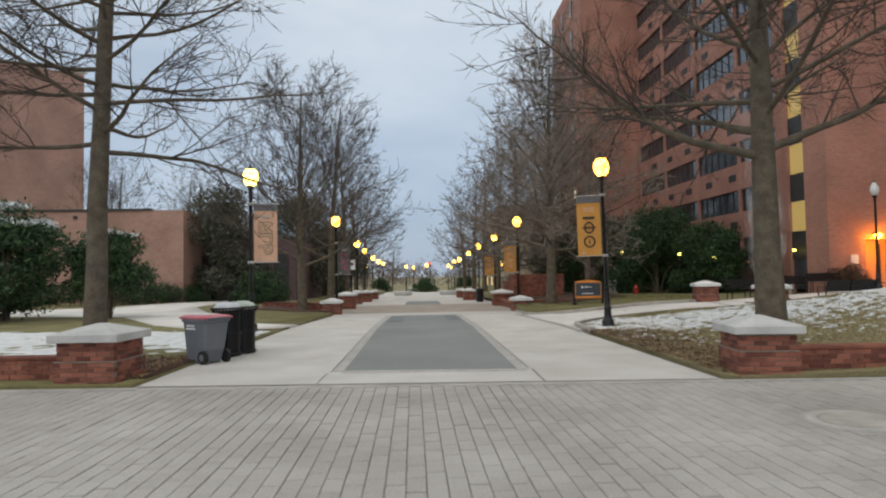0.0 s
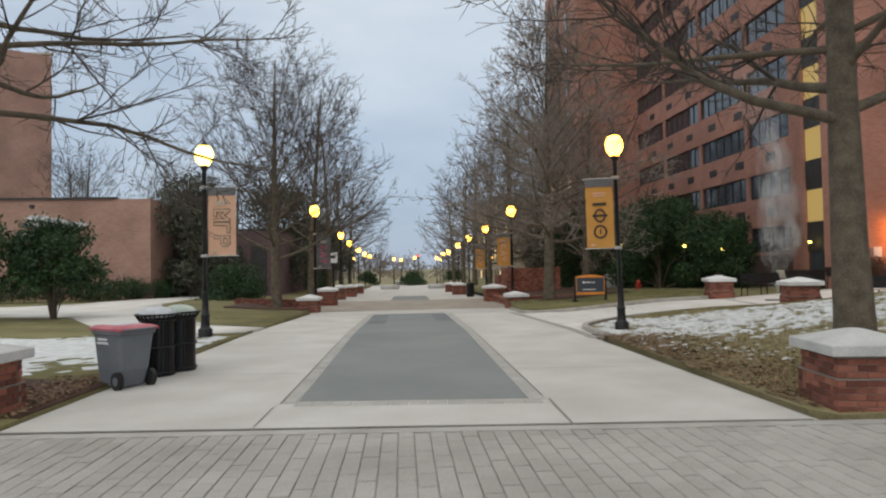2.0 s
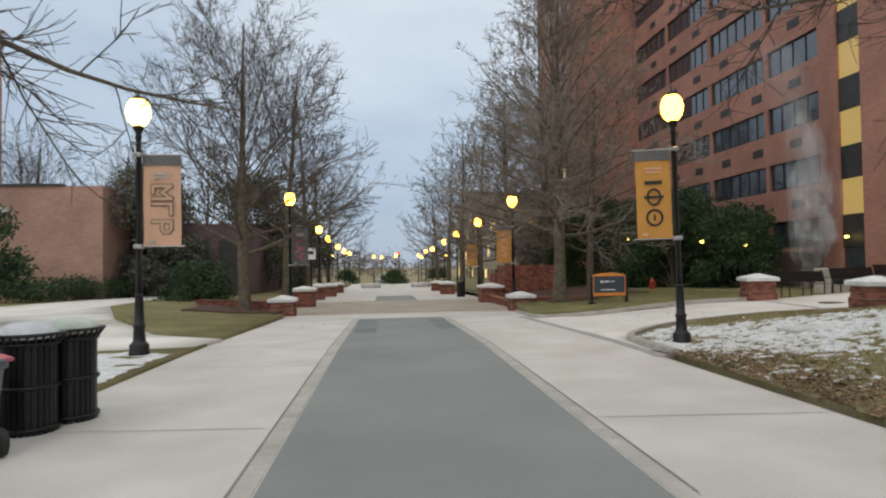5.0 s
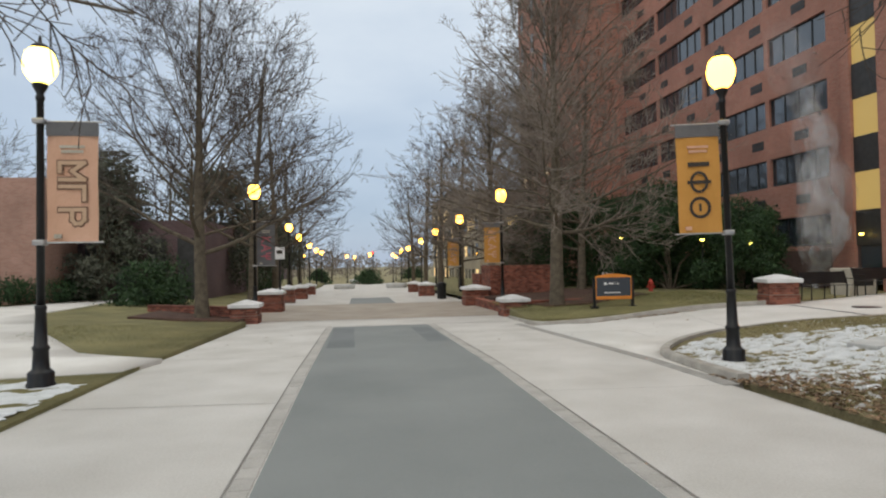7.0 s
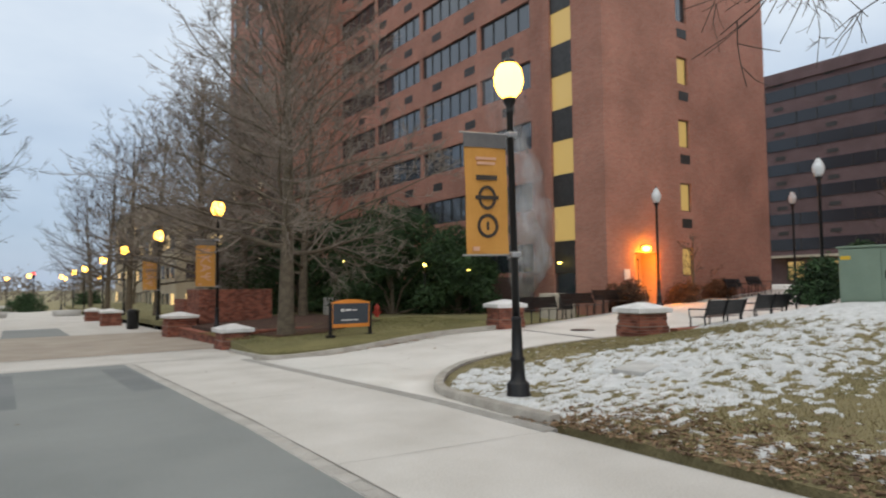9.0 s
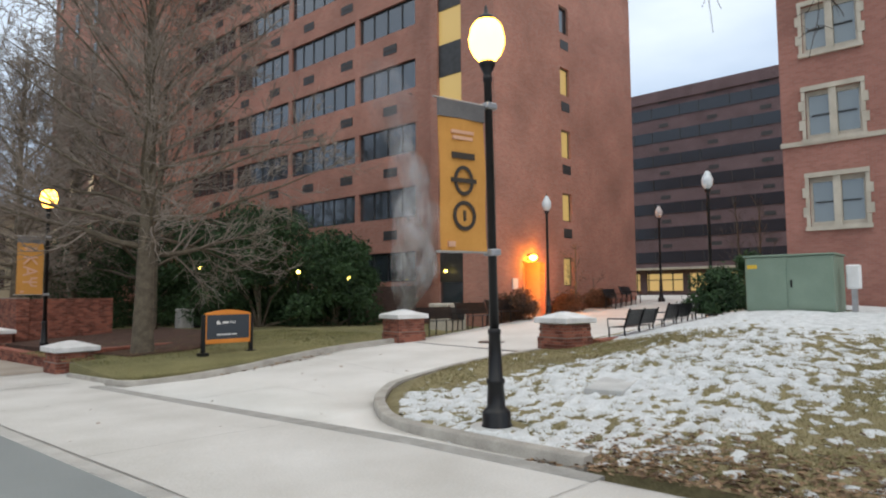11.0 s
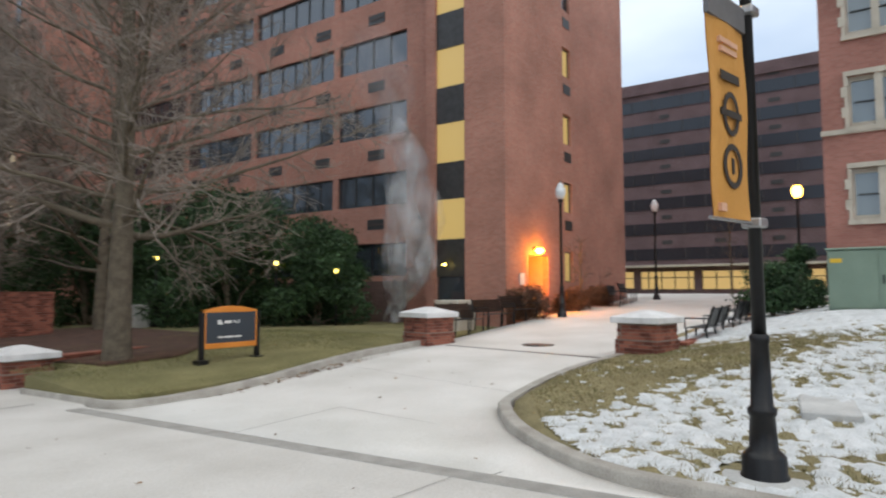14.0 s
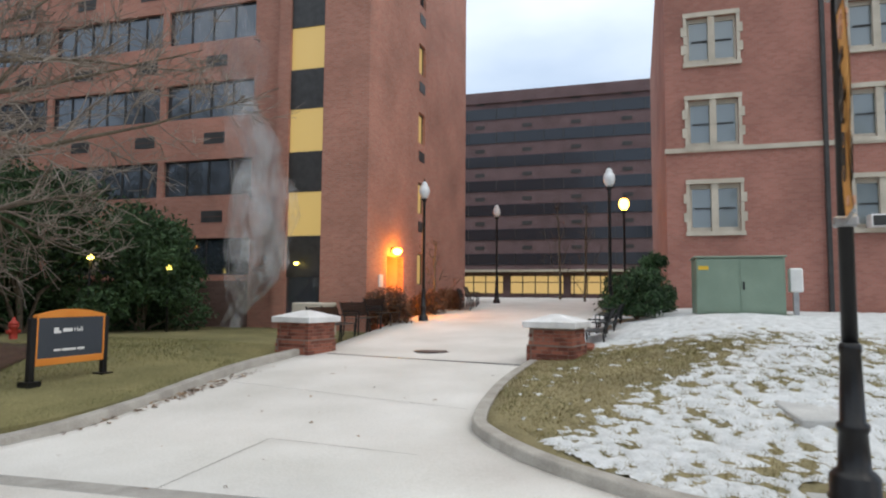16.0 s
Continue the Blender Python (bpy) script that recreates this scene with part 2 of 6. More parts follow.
def rod(bm, a, b, r, sides=8):
    a, b = Vector(a), Vector(b)
    d = b - a
    bmesh.ops.create_cone(bm, cap_ends=True, segments=sides, radius1=r, radius2=r, depth=d.length, matrix=Matrix.Translation((a + b) / 2) @ d.to_track_quat("Z", "Y").to_matrix().to_4x4())
    return bm


# ---- ground heights ----
def street_z(y):
    return -0.022 * (min(max(y, 20), 33) - 20) - 0.013 * (min(max(y, 33), 100) - 33)


def path_z(x):
    return 0.0 if x < 5 else (0.026 * (min(x, 13) - 5) + 0.052 * (min(max(x, 13), 36) - 13))


def mouth_z(x, y):
    """The path where it leaves the street."""
    return path_z(x) + street_z(y) * (1 - ramp(4.7, 11, x)) - 0.07 * ramp(4.68, 5.3, x) * (1 - ramp(7, 11, x))


def south_edge(x):
    """y of the path's south edge."""
    if x < 9:
        return 19.2 + 4.15 * max(0.0, min(1.0, (x - 5.0) / 3.4)) ** 0.46
    return 23.35 + 0.2 * math.exp(-((x - 10) / 1.5) ** 2)


def lawn_z(x, y):
    """The mound south of the path."""
    d = max(0.0, south_edge(x) - y)
    near = 0.02 + (-0.08 + 0.16 * ramp(6.8, 10.5, x)) * ramp(17.0, 19.0, y)
    edge = path_z(x) + near
    top = near + 1.07 * ramp(5.2, 18.5, x)
    return edge + (top - edge) * ramp(0, 4.2, d) if top > edge else edge


def north_z(x, y):
    return -0.06 + 0.045 * max(0, min(x, 11) - 5) + 0.12 * ramp(29, 32, y) + (street_z(y) + 0.28) * 0.75 * ramp(33, 40, y)


def left_z(x, y):
    return 0.05 + street_z(y) * 0.6 * (1 - ramp(4.2, 8, -x)) + street_z(y) * 0.25 * ramp(36, 60, y) + 0.012 * max(0, min(-x, 30) - 6)


# ---- ground ----
def grid(name, x0, x1, y0, y1, step, zf, mat, inside=None):
    nx, ny = max(2, int((x1 - x0) / step) + 1), max(2, int((y1 - y0) / step) + 1)
    vs, ix, fs = [], {}, []
    xs, ys = np.linspace(x0, x1, nx), np.linspace(y0, y1, ny)
    for j in range(ny):
        for i in range(nx):
            ix[i, j] = len(vs)
            vs.append((xs[i], ys[j], zf(xs[i], ys[j])))
    for j in range(ny - 1):
        for i in range(nx - 1):
            if inside is None or inside((xs[i] + xs[i + 1]) / 2, (ys[j] + ys[j + 1]) / 2):
                fs.append((ix[i, j], ix[i + 1, j], ix[i + 1, j + 1], ix[i, j + 1]))
    return raw(name, vs, fs, mat, smooth=True)


def road_line(x):
    return 9.8 - 0.065 * x


ground = tagged(grid("ground", -800, 800, -300, 1300, 20, lambda x, y: -1.75 if y > 30 or abs(x) > 40 else -0.35, M_GRASS), "winter ground reaching to the horizon", "ground", kind="structure")

# brick street under the start, with its bed
tagged(part("road", prism(bmesh.new(), [(-60, -40), (60, -40), (60, road_line(60)), (-60, road_line(-60))], -0.3, -0.012), M_ROADBED), "frosted brick-paved street", "road", kind="structure")


def left_edge(y):
    return -4.3 + 0.018 * (min(y, 32) - 12) - 0.85 * ramp(31.8, 32.6, y)


def right_edge(y):
    return 4.66 + 0.45 * ramp(28.5, 29.5, y) + 1.05 * ramp(31.8, 32.6, y)


def pave(name, x0f, x1f, y0f, y1, zoff, mat, label):
    """A strip along the street from y0 to y1 that follows its slope."""
    bm = bmesh.new()
    prev = None
    for k in range(121):
        s = (k / 120) ** 1.6
        row = []
        for u, xf in ((0, x0f), (1, x1f)):
            y = y0f(xf(10)) + (y1 - y0f(xf(10))) * s
            row.append(bm.verts.new((xf(y), y, street_z(y) + zoff)))
        if prev:
            bm.faces.new((prev[0], prev[1], row[1], row[0]))
        prev = row
    ob = part(name, bm, mat)
    return tagged(ob, label, "pavement", kind="structure")


pave("pavement", left_edge, right_edge, road_line, 110, 0.0, M_CONC, "pale concrete pedestrian street")


def gl(y):
    return -1.24 + 0.010 * (y - 11.4)


def gr(y):
    return 1.78 + 0.009 * (y - 11)


pave("pavement_inlay", gl, gr, lambda x: 11.2 - 0.08 * x, 30.0, 0.005, M_GREY, "dark grey asphalt inlay in the street")
pave("pavement_inlay", lambda y: gl(y) + 0.25, lambda y: gr(y) - 0.1, lambda x: 45, 55.0, 0.005, M_GREY, "dark grey asphalt inlay in the street")

M_PATCH = grain("dark_asphalt_patch", (0.14, 0.155, 0.16), (0.20, 0.212, 0.215), 0.8, 120, 0.85, 0.3)
for x0, x1, y0, y1 in ((-1.02, -0.4, 23.6, 29.2), (1.3, 1.86, 24.4, 29.0)):
    pave("pavement_patch", lambda y: x0, lambda y: x1, lambda x: y0, y1, 0.0095, M_PATCH, "darker asphalt patch in the inlay")

# path to the courtyard
P_PATH = [(4.66, 18.0), (5.05, 18.0), (5.07, 19.0), (5.22, 20.2), (5.46, 20.95), (5.86, 21.55), (6.5, 22.28), (7.28, 22.92), (7.95, 23.2), (9.8, 23.3), (12.7, 23.25), (21, 23.2), (30, 22.5), (60, 22.5), (60, 60), (33, 60), (33, 30), (21, 29.4), (13.8, 28.6), (12.0, 28.65), (10, 28.5), (8, 28.35), (6.5, 28.35), (5.2, 28.8), (5.1, 30), (4.66, 30)]


def sheet(name, outline, step, zf, mat, label, category, kind="structure"):
    """A gently sloping surface inside an outline."""
    bm = bmesh.new()
    vs = [bm.verts.new((x, y, 0)) for x, y in outline]
    f = bm.faces.new(vs)
    if f.normal.z < 0:
        f.normal_flip()
    xs, ys = [p[0] for p in outline], [p[1] for p in outline]
    for axis, lo, hi in ((0, min(xs), max(xs)), (1, min(ys), max(ys))):
        k = lo + step
        while k < hi:
            co, no = [0, 0, 0], [0, 0, 0]
            co[axis], no[axis] = k, 1
            bmesh.ops.bisect_plane(bm, geom=bm.verts[:] + bm.edges[:] + bm.faces[:], plane_co=co, plane_no=no)
            k += step
    for v in bm.verts:
        v.co.z = zf(v.co.x, v.co.y)
    rim = [e for e in bm.edges if len(e.link_faces) == 1]
    ext = bmesh.ops.extrude_edge_only(bm, edges=rim)
    for v in ext["geom"]:
        if isinstance(v, bmesh.types.BMVert):
            v.co.z -= 0.25
    bmesh.ops.recalc_face_normals(bm, faces=bm.faces)
    for f in bm.faces:
        if f.normal.z < -0.01:
            f.normal_flip()
        f.smooth = abs(f.normal.z) > 0.3
    ob = part(name, bm, mat)
    return tagged(ob, label, category, kind=kind)


sheet("path", P_PATH, 2.0, lambda x, y: mouth_z(x, y) + 0.004 * (x > 4.7), M_WALKC, "frosty pale concrete path up to the courtyard", "path")

# lawns
LAWN_R = [(4.8, 9.9), (4.95, 17.0), (5.04, 18.0), (5.08, 19.1), (5.23, 20.2), (5.47, 20.93), (5.87, 21.53), (6.51, 22.27), (7.29, 22.91), (7.95, 23.21), (9.8, 23.4), (12.8, 23.35), (21, 23.1), (30, 22.4), (30, 8.0), (5.0, 9.6)]
sheet("lawn_south", LAWN_R, 0.6, lawn_z, M_GRASS, "tan winter lawn with thin snow", "lawn")
LAWN_N = [(6.15, 32.6), (6.1, 32.0), (5.12, 31.8), (5.08, 29.8), (5.1, 28.95), (5.4, 28.6), (6.5, 28.3), (8, 28.3), (10, 28.45), (12, 28.62), (13.8, 28.65), (21, 29.6), (33, 30.2), (33, 110), (6.15, 110)]
sheet("lawn_north", LAWN_N, 2.5, north_z, M_GREEN, "green and tan lawn before the brick building", "lawn")
LAWN_L = [(-4.35, 10.1), (-4.1, 20.0), (-4.12, 22), (-4.0, 31.7), (-4.8, 32.5), (-4.8, 110), (-70, 110), (-70, 14), (-5, 10.1)]
sheet("lawn_west", LAWN_L, 3.0, left_z, M_GREEN, "green and tan winter lawn west of the street", "lawn")
WALK_L = [(-4.2, 20.6), (-4.0, 22.2), (-6.0, 23.5), (-8.8, 28.2), (-11.9, 35.5), (-12.2, 43), (-10.9, 52), (-12, 80), (-14.5, 80), (-13.6, 52), (-15.3, 43), (-16.5, 36), (-20, 33), (-40, 29), (-40, 26), (-19, 28.5), (-12, 27), (-9, 22.5), (-6.5, 20.2)]
sheet("path_west", WALK_L, 2.5, lambda x, y: left_z(x, y) + 0.012, M_WALKC, "frosty concrete walk through the west lawn", "path")


# ---- buildings ----
def wall_with_holes(bm, along, z0, z1, holes, place):
    """A flat wall from u=along[0] to along[1]; holes (u0, z0, u1, z1); place(u, z) gives the point."""
    us = sorted({along[0], along[1], *[h[0] for h in holes], *[h[2] for h in holes]})
    zs = sorted({z0, z1, *[h[1] for h in holes], *[h[3] for h in holes]})
    for a, b in zip(us, us[1:]):
        for c, d in zip(zs, zs[1:]):
            mu, mz = (a + b) / 2, (c + d) / 2
            if not any(h[0] < mu < h[2] and h[1] < mz < h[3] for h in holes):
                bm.faces.new([bm.verts.new(place(*q)) for q in ((a, c), (b, c), (b, d), (a, d))])
    for h in holes:
        ring = [(h[0], h[1]), (h[2], h[1]), (h[2], h[3]), (h[0], h[3])]
        for p, q in zip(ring, ring[1:] + ring[:1]):
            bm.faces.new([bm.verts.new(place(*p)), bm.verts.new(place(*q)), bm.verts.new(place(*q, 0.25)), bm.verts.new(place(*p, 0.25))])
    bmesh.ops.remove_doubles(bm, verts=bm.verts, dist=0.001)
    return bm


def window_row(parent, name, place, u0, u1, z0, z1, count, glass=None, frame_mat=None, bar=0.05):
    """A window in an opening: its frame with mullions, and one pane a light."""
    w = part(name, bmesh.new(), M_FRAME, parent)
    bm = bmesh.new()

    def bar_box(a, c, b, d, t0, t1):
        pts = [place(*q) for q in ((a, c, t0), (b, c, t0), (b, d, t0), (a, d, t0))] + [place(*q) for q in ((a, c, t1), (b, c, t1), (b, d, t1), (a, d, t1))]
        v = [bm.verts.new(p) for p in pts]
        for f in ((0, 1, 2, 3), (4, 7, 6, 5), (0, 4, 5, 1), (1, 5, 6, 2), (2, 6, 7, 3), (3, 7, 4, 0)):
            bm.faces.new([v[k] for k in f])

    bar_box(u0, z0, u1, z0 + bar, 0.12, 0.2)
    bar_box(u0, z1 - bar, u1, z1, 0.12, 0.2)
    for k in range(count + 1):
        u = u0 + (u1 - u0) * k / count
        bar_box(max(u0, u - bar / 2), z0 + bar, min(u1, u + bar / 2), z1 - bar, 0.12, 0.2)
    w.data = mesh_of(name, bm, frame_mat or M_FRAME)
    for k in range(count):
        a, b = u0 + (u1 - u0) * k / count, u0 + (u1 - u0) * (k + 1) / count
        pb = bmesh.new()
        pb.faces.new([pb.verts.new(place(*q, 0.165)) for q in ((a, z0), (b, z0), (b, z1), (a, z1))])
        part("pane", pb, glass[k % len(glass)] if isinstance(glass, list) else glass or M_GLASS, w)
    return w


hall_a = thing("residence_hall", pose(0, 0, 0), "nine-storey red brick hall with window bands and lit stair", "building")
FL, TOP = 3.08, 29.5
AX, AY0, AY1 = 20.9, 30.35, 57.8


def west_a(u, z, d=0.0):
    return (AX + d, u, z)


holes = []
for k in range(9):
    zb = 2.27 + FL * k
    holes.append((35.35, zb, 39.4, zb + 1.42))
    holes.append((39.7, zb, 45.3, zb + 1.42))
    holes.append((45.6, zb, 51.2, zb + 1.42))
    holes.append((51.5, zb, 57.0, zb + 1.42))
bm = wall_with_holes(bmesh.new(), (34.0, AY1), -0.8, TOP, holes, west_a)
part("wall", bm, M_WALL, hall_a)
for h in holes:
    window_row(hall_a, "window", west_a, h[0], h[2], h[1], h[3], max(3, round((h[2] - h[0]) / 0.95)))


def tower_west(u, z, d=0.0):
    return (20.45 + d, u, z)


stair = (32.15, 0.3, 33.55, TOP - 1)
part("wall", wall_with_holes(bmesh.new(), (AY0, 34.0), -0.8, TOP, [stair], tower_west), M_WALL, hall_a)
part("wall", boxed(20.45, 34.0, -0.8, 20.9, 34.02, TOP), M_WALL, hall_a)
for k in range(10):
    zb = 0.58 + FL * k
    lit = 0 < k < 9
    pb = bmesh.new()
    pb.faces.new([pb.verts.new(tower_west(*q, 0.15)) for q in ((32.15, zb), (33.55, zb), (33.55, zb + 1.6), (32.15, zb + 1.6))])
    part("stair_pane", pb, M_YELLOW if lit else M_GLASS, hall_a, "lit yellow stair window" if lit else "")
    part("spandrel", boxed(20.55, 32.15, zb + 1.6, 20.65, 33.55, zb + FL), M_FRAME, hall_a)


def tower_south(u, z, d=0.0):
    return (u, AY0 + d, z)


ALCOVE = (22.3, 0.3, 24.05, 3.05)
holes = [(25.75, 2.0 + FL * k, 26.6, 3.35 + FL * k) for k in range(8)]
part("wall", wall_with_holes(bmesh.new(), (20.45, 33.6), -0.8, TOP, holes + [ALCOVE], tower_south), M_WALL, hall_a)
for k, h in enumerate(holes):
    window_row(hall_a, "window", tower_south, h[0], h[2], h[1], h[3], 1, glass=M_YELLOW if k < 4 else M_GLASS)
part("wall", boxed(33.35, AY0 + 0.01, -0.8, 33.6, 60, TOP), M_WALL, hall_a)
part("roof", boxed(20.5, AY0 + 0.05, TOP - 0.2, 33.5, 60, TOP - 0.02), M_FRAME, hall_a)
part("wall", boxed(16.0, AY1, -1.2, 32.5, 69.8, TOP + 0.6), M_WALL, hall_a)
for k in range(9):
    zb = 2.2 + FL * k
    for y in (61.3, 64.85, 68.2):
        wnd = part("window", boxed(15.9, y - 0.3, zb, 15.96, y + 0.3, zb + 1.7), M_SLOT if k < 3 else M_GLASS, hall_a)
        part("sill", boxed(15.86, y - 0.36, zb - 0.1, 15.99, y + 0.36, zb), M_STONE, wnd)

hall_b = thing("brick_hall", pose(0, 0, 0), "dark red brick hall with stone-trimmed casement windows", "building")


def west_b(u, z, d=0.0):
    return (23.7 + d, u, z)


holes = []
for k in range(4):
    for y in (17.98, 12.95, 9.4, 5.9):
        zb = 3.82 + 2.98 * k
        holes.append((y, zb, y + 1.62, zb + 1.66))
part("wall", wall_with_holes(bmesh.new(), (0, 20.36), 0.3, 16.5, holes, west_b), M_WALL_B, hall_b)
part("wall", boxed(23.71, 20.1, 0.3, 45, 20.36, 16.5), M_WALL_B, hall_b)
part("roof", boxed(23.75, 0, 16.3, 45, 20.3, 16.6), M_FRAME, hall_b)
part("belt_course", boxed(23.62, 0, 6.6, 23.72, 20.4, 6.76), M_STONE, hall_b)
for h in holes:
    w = window_row(hall_b, "window", west_b, h[0], h[2], h[1], h[3], 2, glass=[M_BLIND, M_BLIND, M_GLASS][:2 + (int(h[0] * 7 + h[1]) % 3 == 0)], frame_mat=M_STONE, bar=0.16)

hall_c = thing("courtyard_building", pose(0, 0, 0), "dark brick slab with bands of windows and lit ground floor", "building")
part("wall", boxed(78, 5, 0, 92, 75, 26.0), M_WALL_C, hall_c)
for k in range(7):
    part("window", boxed(77.9, 8, 5.4 + 3.08 * k, 77.98, 74, 6.8 + 3.08 * k), M_GLASSDULL, hall_c)
part("window", boxed(77.9, 24, 1.9, 77.98, 52, 4.0), M_HALL, hall_c)

low_hall = thing("low_hall", pose(0, 0, 0), "windowless pink brick low building behind a hedge", "building")
part("wall", boxed(-60, 42.3, -0.5, -15.0, 46, 6.2), M_WALL_L, low_hall)
tall_hall = thing("tall_hall", pose(0, 0, 0), "tall windowless pale brick building", "building")
part("wall", prism(bmesh.new(), [(-34.2, 67.7), (-62, 46.7), (-76, 65), (-48, 86)], -0.5, 23.3), M_WALL_L, tall_hall)


# ---- street lamps ----
def street_lamp(m, globe_mat, label):
    p = thing("street_lamp", m, label, "street lamp", "lamps along the street")
    part("base", lathe(bmesh.new(), [(0.19, -0.1), (0.19, 0.05), (0.175, 0.07), (0.175, 0.2), (0.15, 0.23), (0.115, 0.26), (0.1, 0.52), (0.115, 0.54), (0.115, 0.58), (0.09, 0.6), (0.072, 1.1), (0.08, 1.12), (0.08, 1.16), (0.06, 1.18)]), M_BLACK, p)
    part("post", lathe(bmesh.new(), [(0.058, 1.15), (0.048, 4.15), (0.06, 4.17), (0.06, 4.22), (0.045, 4.25), (0.1, 4.36), (0.105, 4.4), (0.06, 4.42)]), M_BLACK, p)
    if globe_mat is M_OFFGLOBE:
        part("globe", lathe(bmesh.new(), [(0.09, 4.41), (0.14, 4.48), (0.18, 4.6), (0.19, 4.72), (0.16, 4.83), (0.115, 4.88), (0.12, 4.92), (0.05, 5.02)]), globe_mat, p)
        part("finial", lathe(bmesh.new(), [(0.055, 5.0), (0.03, 5.04), (0.02, 5.1), (0.0, 5.14)]), M_BLACK, p)
        return p
    part("globe", lathe(bmesh.new(), [(0.1, 4.41), (0.18, 4.5), (0.22, 4.6), (0.228, 4.7), (0.195, 4.84), (0.13, 4.92)]), globe_mat, p)
    part("finial", lathe(bmesh.new(), [(0.14, 4.91), (0.1, 4.97), (0.03, 5.01), (0.02, 5.09), (0.0, 5.13)]), M_BLACK, p)
    return p


LAMP_R = pose(6.08, 19.76, -0.07, -0.2, -1.0) @ Matrix.Diagonal((1.04, 1.04, 1.08, 1))  # a taller post that leans a little
LIT = street_lamp(LAMP_R, M_GLOBE, "black iron street lamp with a lit acorn globe")
for x, y, z in ((6.09, 36.9, -0.35), (6.36, 49.5, -0.5), (6.3, 61, -0.7), (6.4, 73, -0.95), (6.4, 88, -1.3), (6.4, 100, -1.4), (-4.29, 35.8, -0.3), (-4.84, 55.5, -0.55), (-5.0, 66, -0.8), (-5.0, 79, -1.1), (-5, 92, -1.35), (-5, 106, -1.4)):
    copy_thing(LIT, pose(x, y, z))
street_lamp(pose(-4.9, 19.5, 0.05), M_WHITEGLOBE, "black iron street lamp with a lit pale globe")
OFF = street_lamp(pose(21.6, 28.65, 0.6), M_OFFGLOBE, "black iron lamp with an unlit milk globe")
for x, y, z in ((21.55, 22.23, 0.75), (31.8, 28.2, 1.15)):
    copy_thing(OFF, pose(x, y, z))


# ---- trees ----
def tubes(lines):
    """Tapered tubes along polylines [(points, radii, sides)]; returns verts and faces."""
    vs, fs = [], []
    for pts, rads, sides in lines:
        pts = np.asarray(pts)
        d = np.gradient(pts, axis=0)
        d /= np.linalg.norm(d, axis=1)[:, None] + 1e-9
        ref = np.where(np.abs(d[:, 2:3]) > 0.9, np.array([[1.0, 0, 0]]), np.array([[0, 0, 1.0]]))
        a = np.cross(d, ref)
        a /= np.linalg.norm(a, axis=1)[:, None] + 1e-9
        b = np.cross(d, a)
        base = len(vs)
        for k in range(len(pts)):
            for s in range(sides):
                w = 2 * math.pi * s / sides
                vs.append(tuple(pts[k] + rads[k] * (math.cos(w) * a[k] + math.sin(w) * b[k])))
        for k in range(len(pts) - 1):
            for s in range(sides):
                p, q = base + k * sides + s, base + k * sides + (s + 1) % sides
                fs.append((p, q, q + sides, p + sides))
    return vs, fs


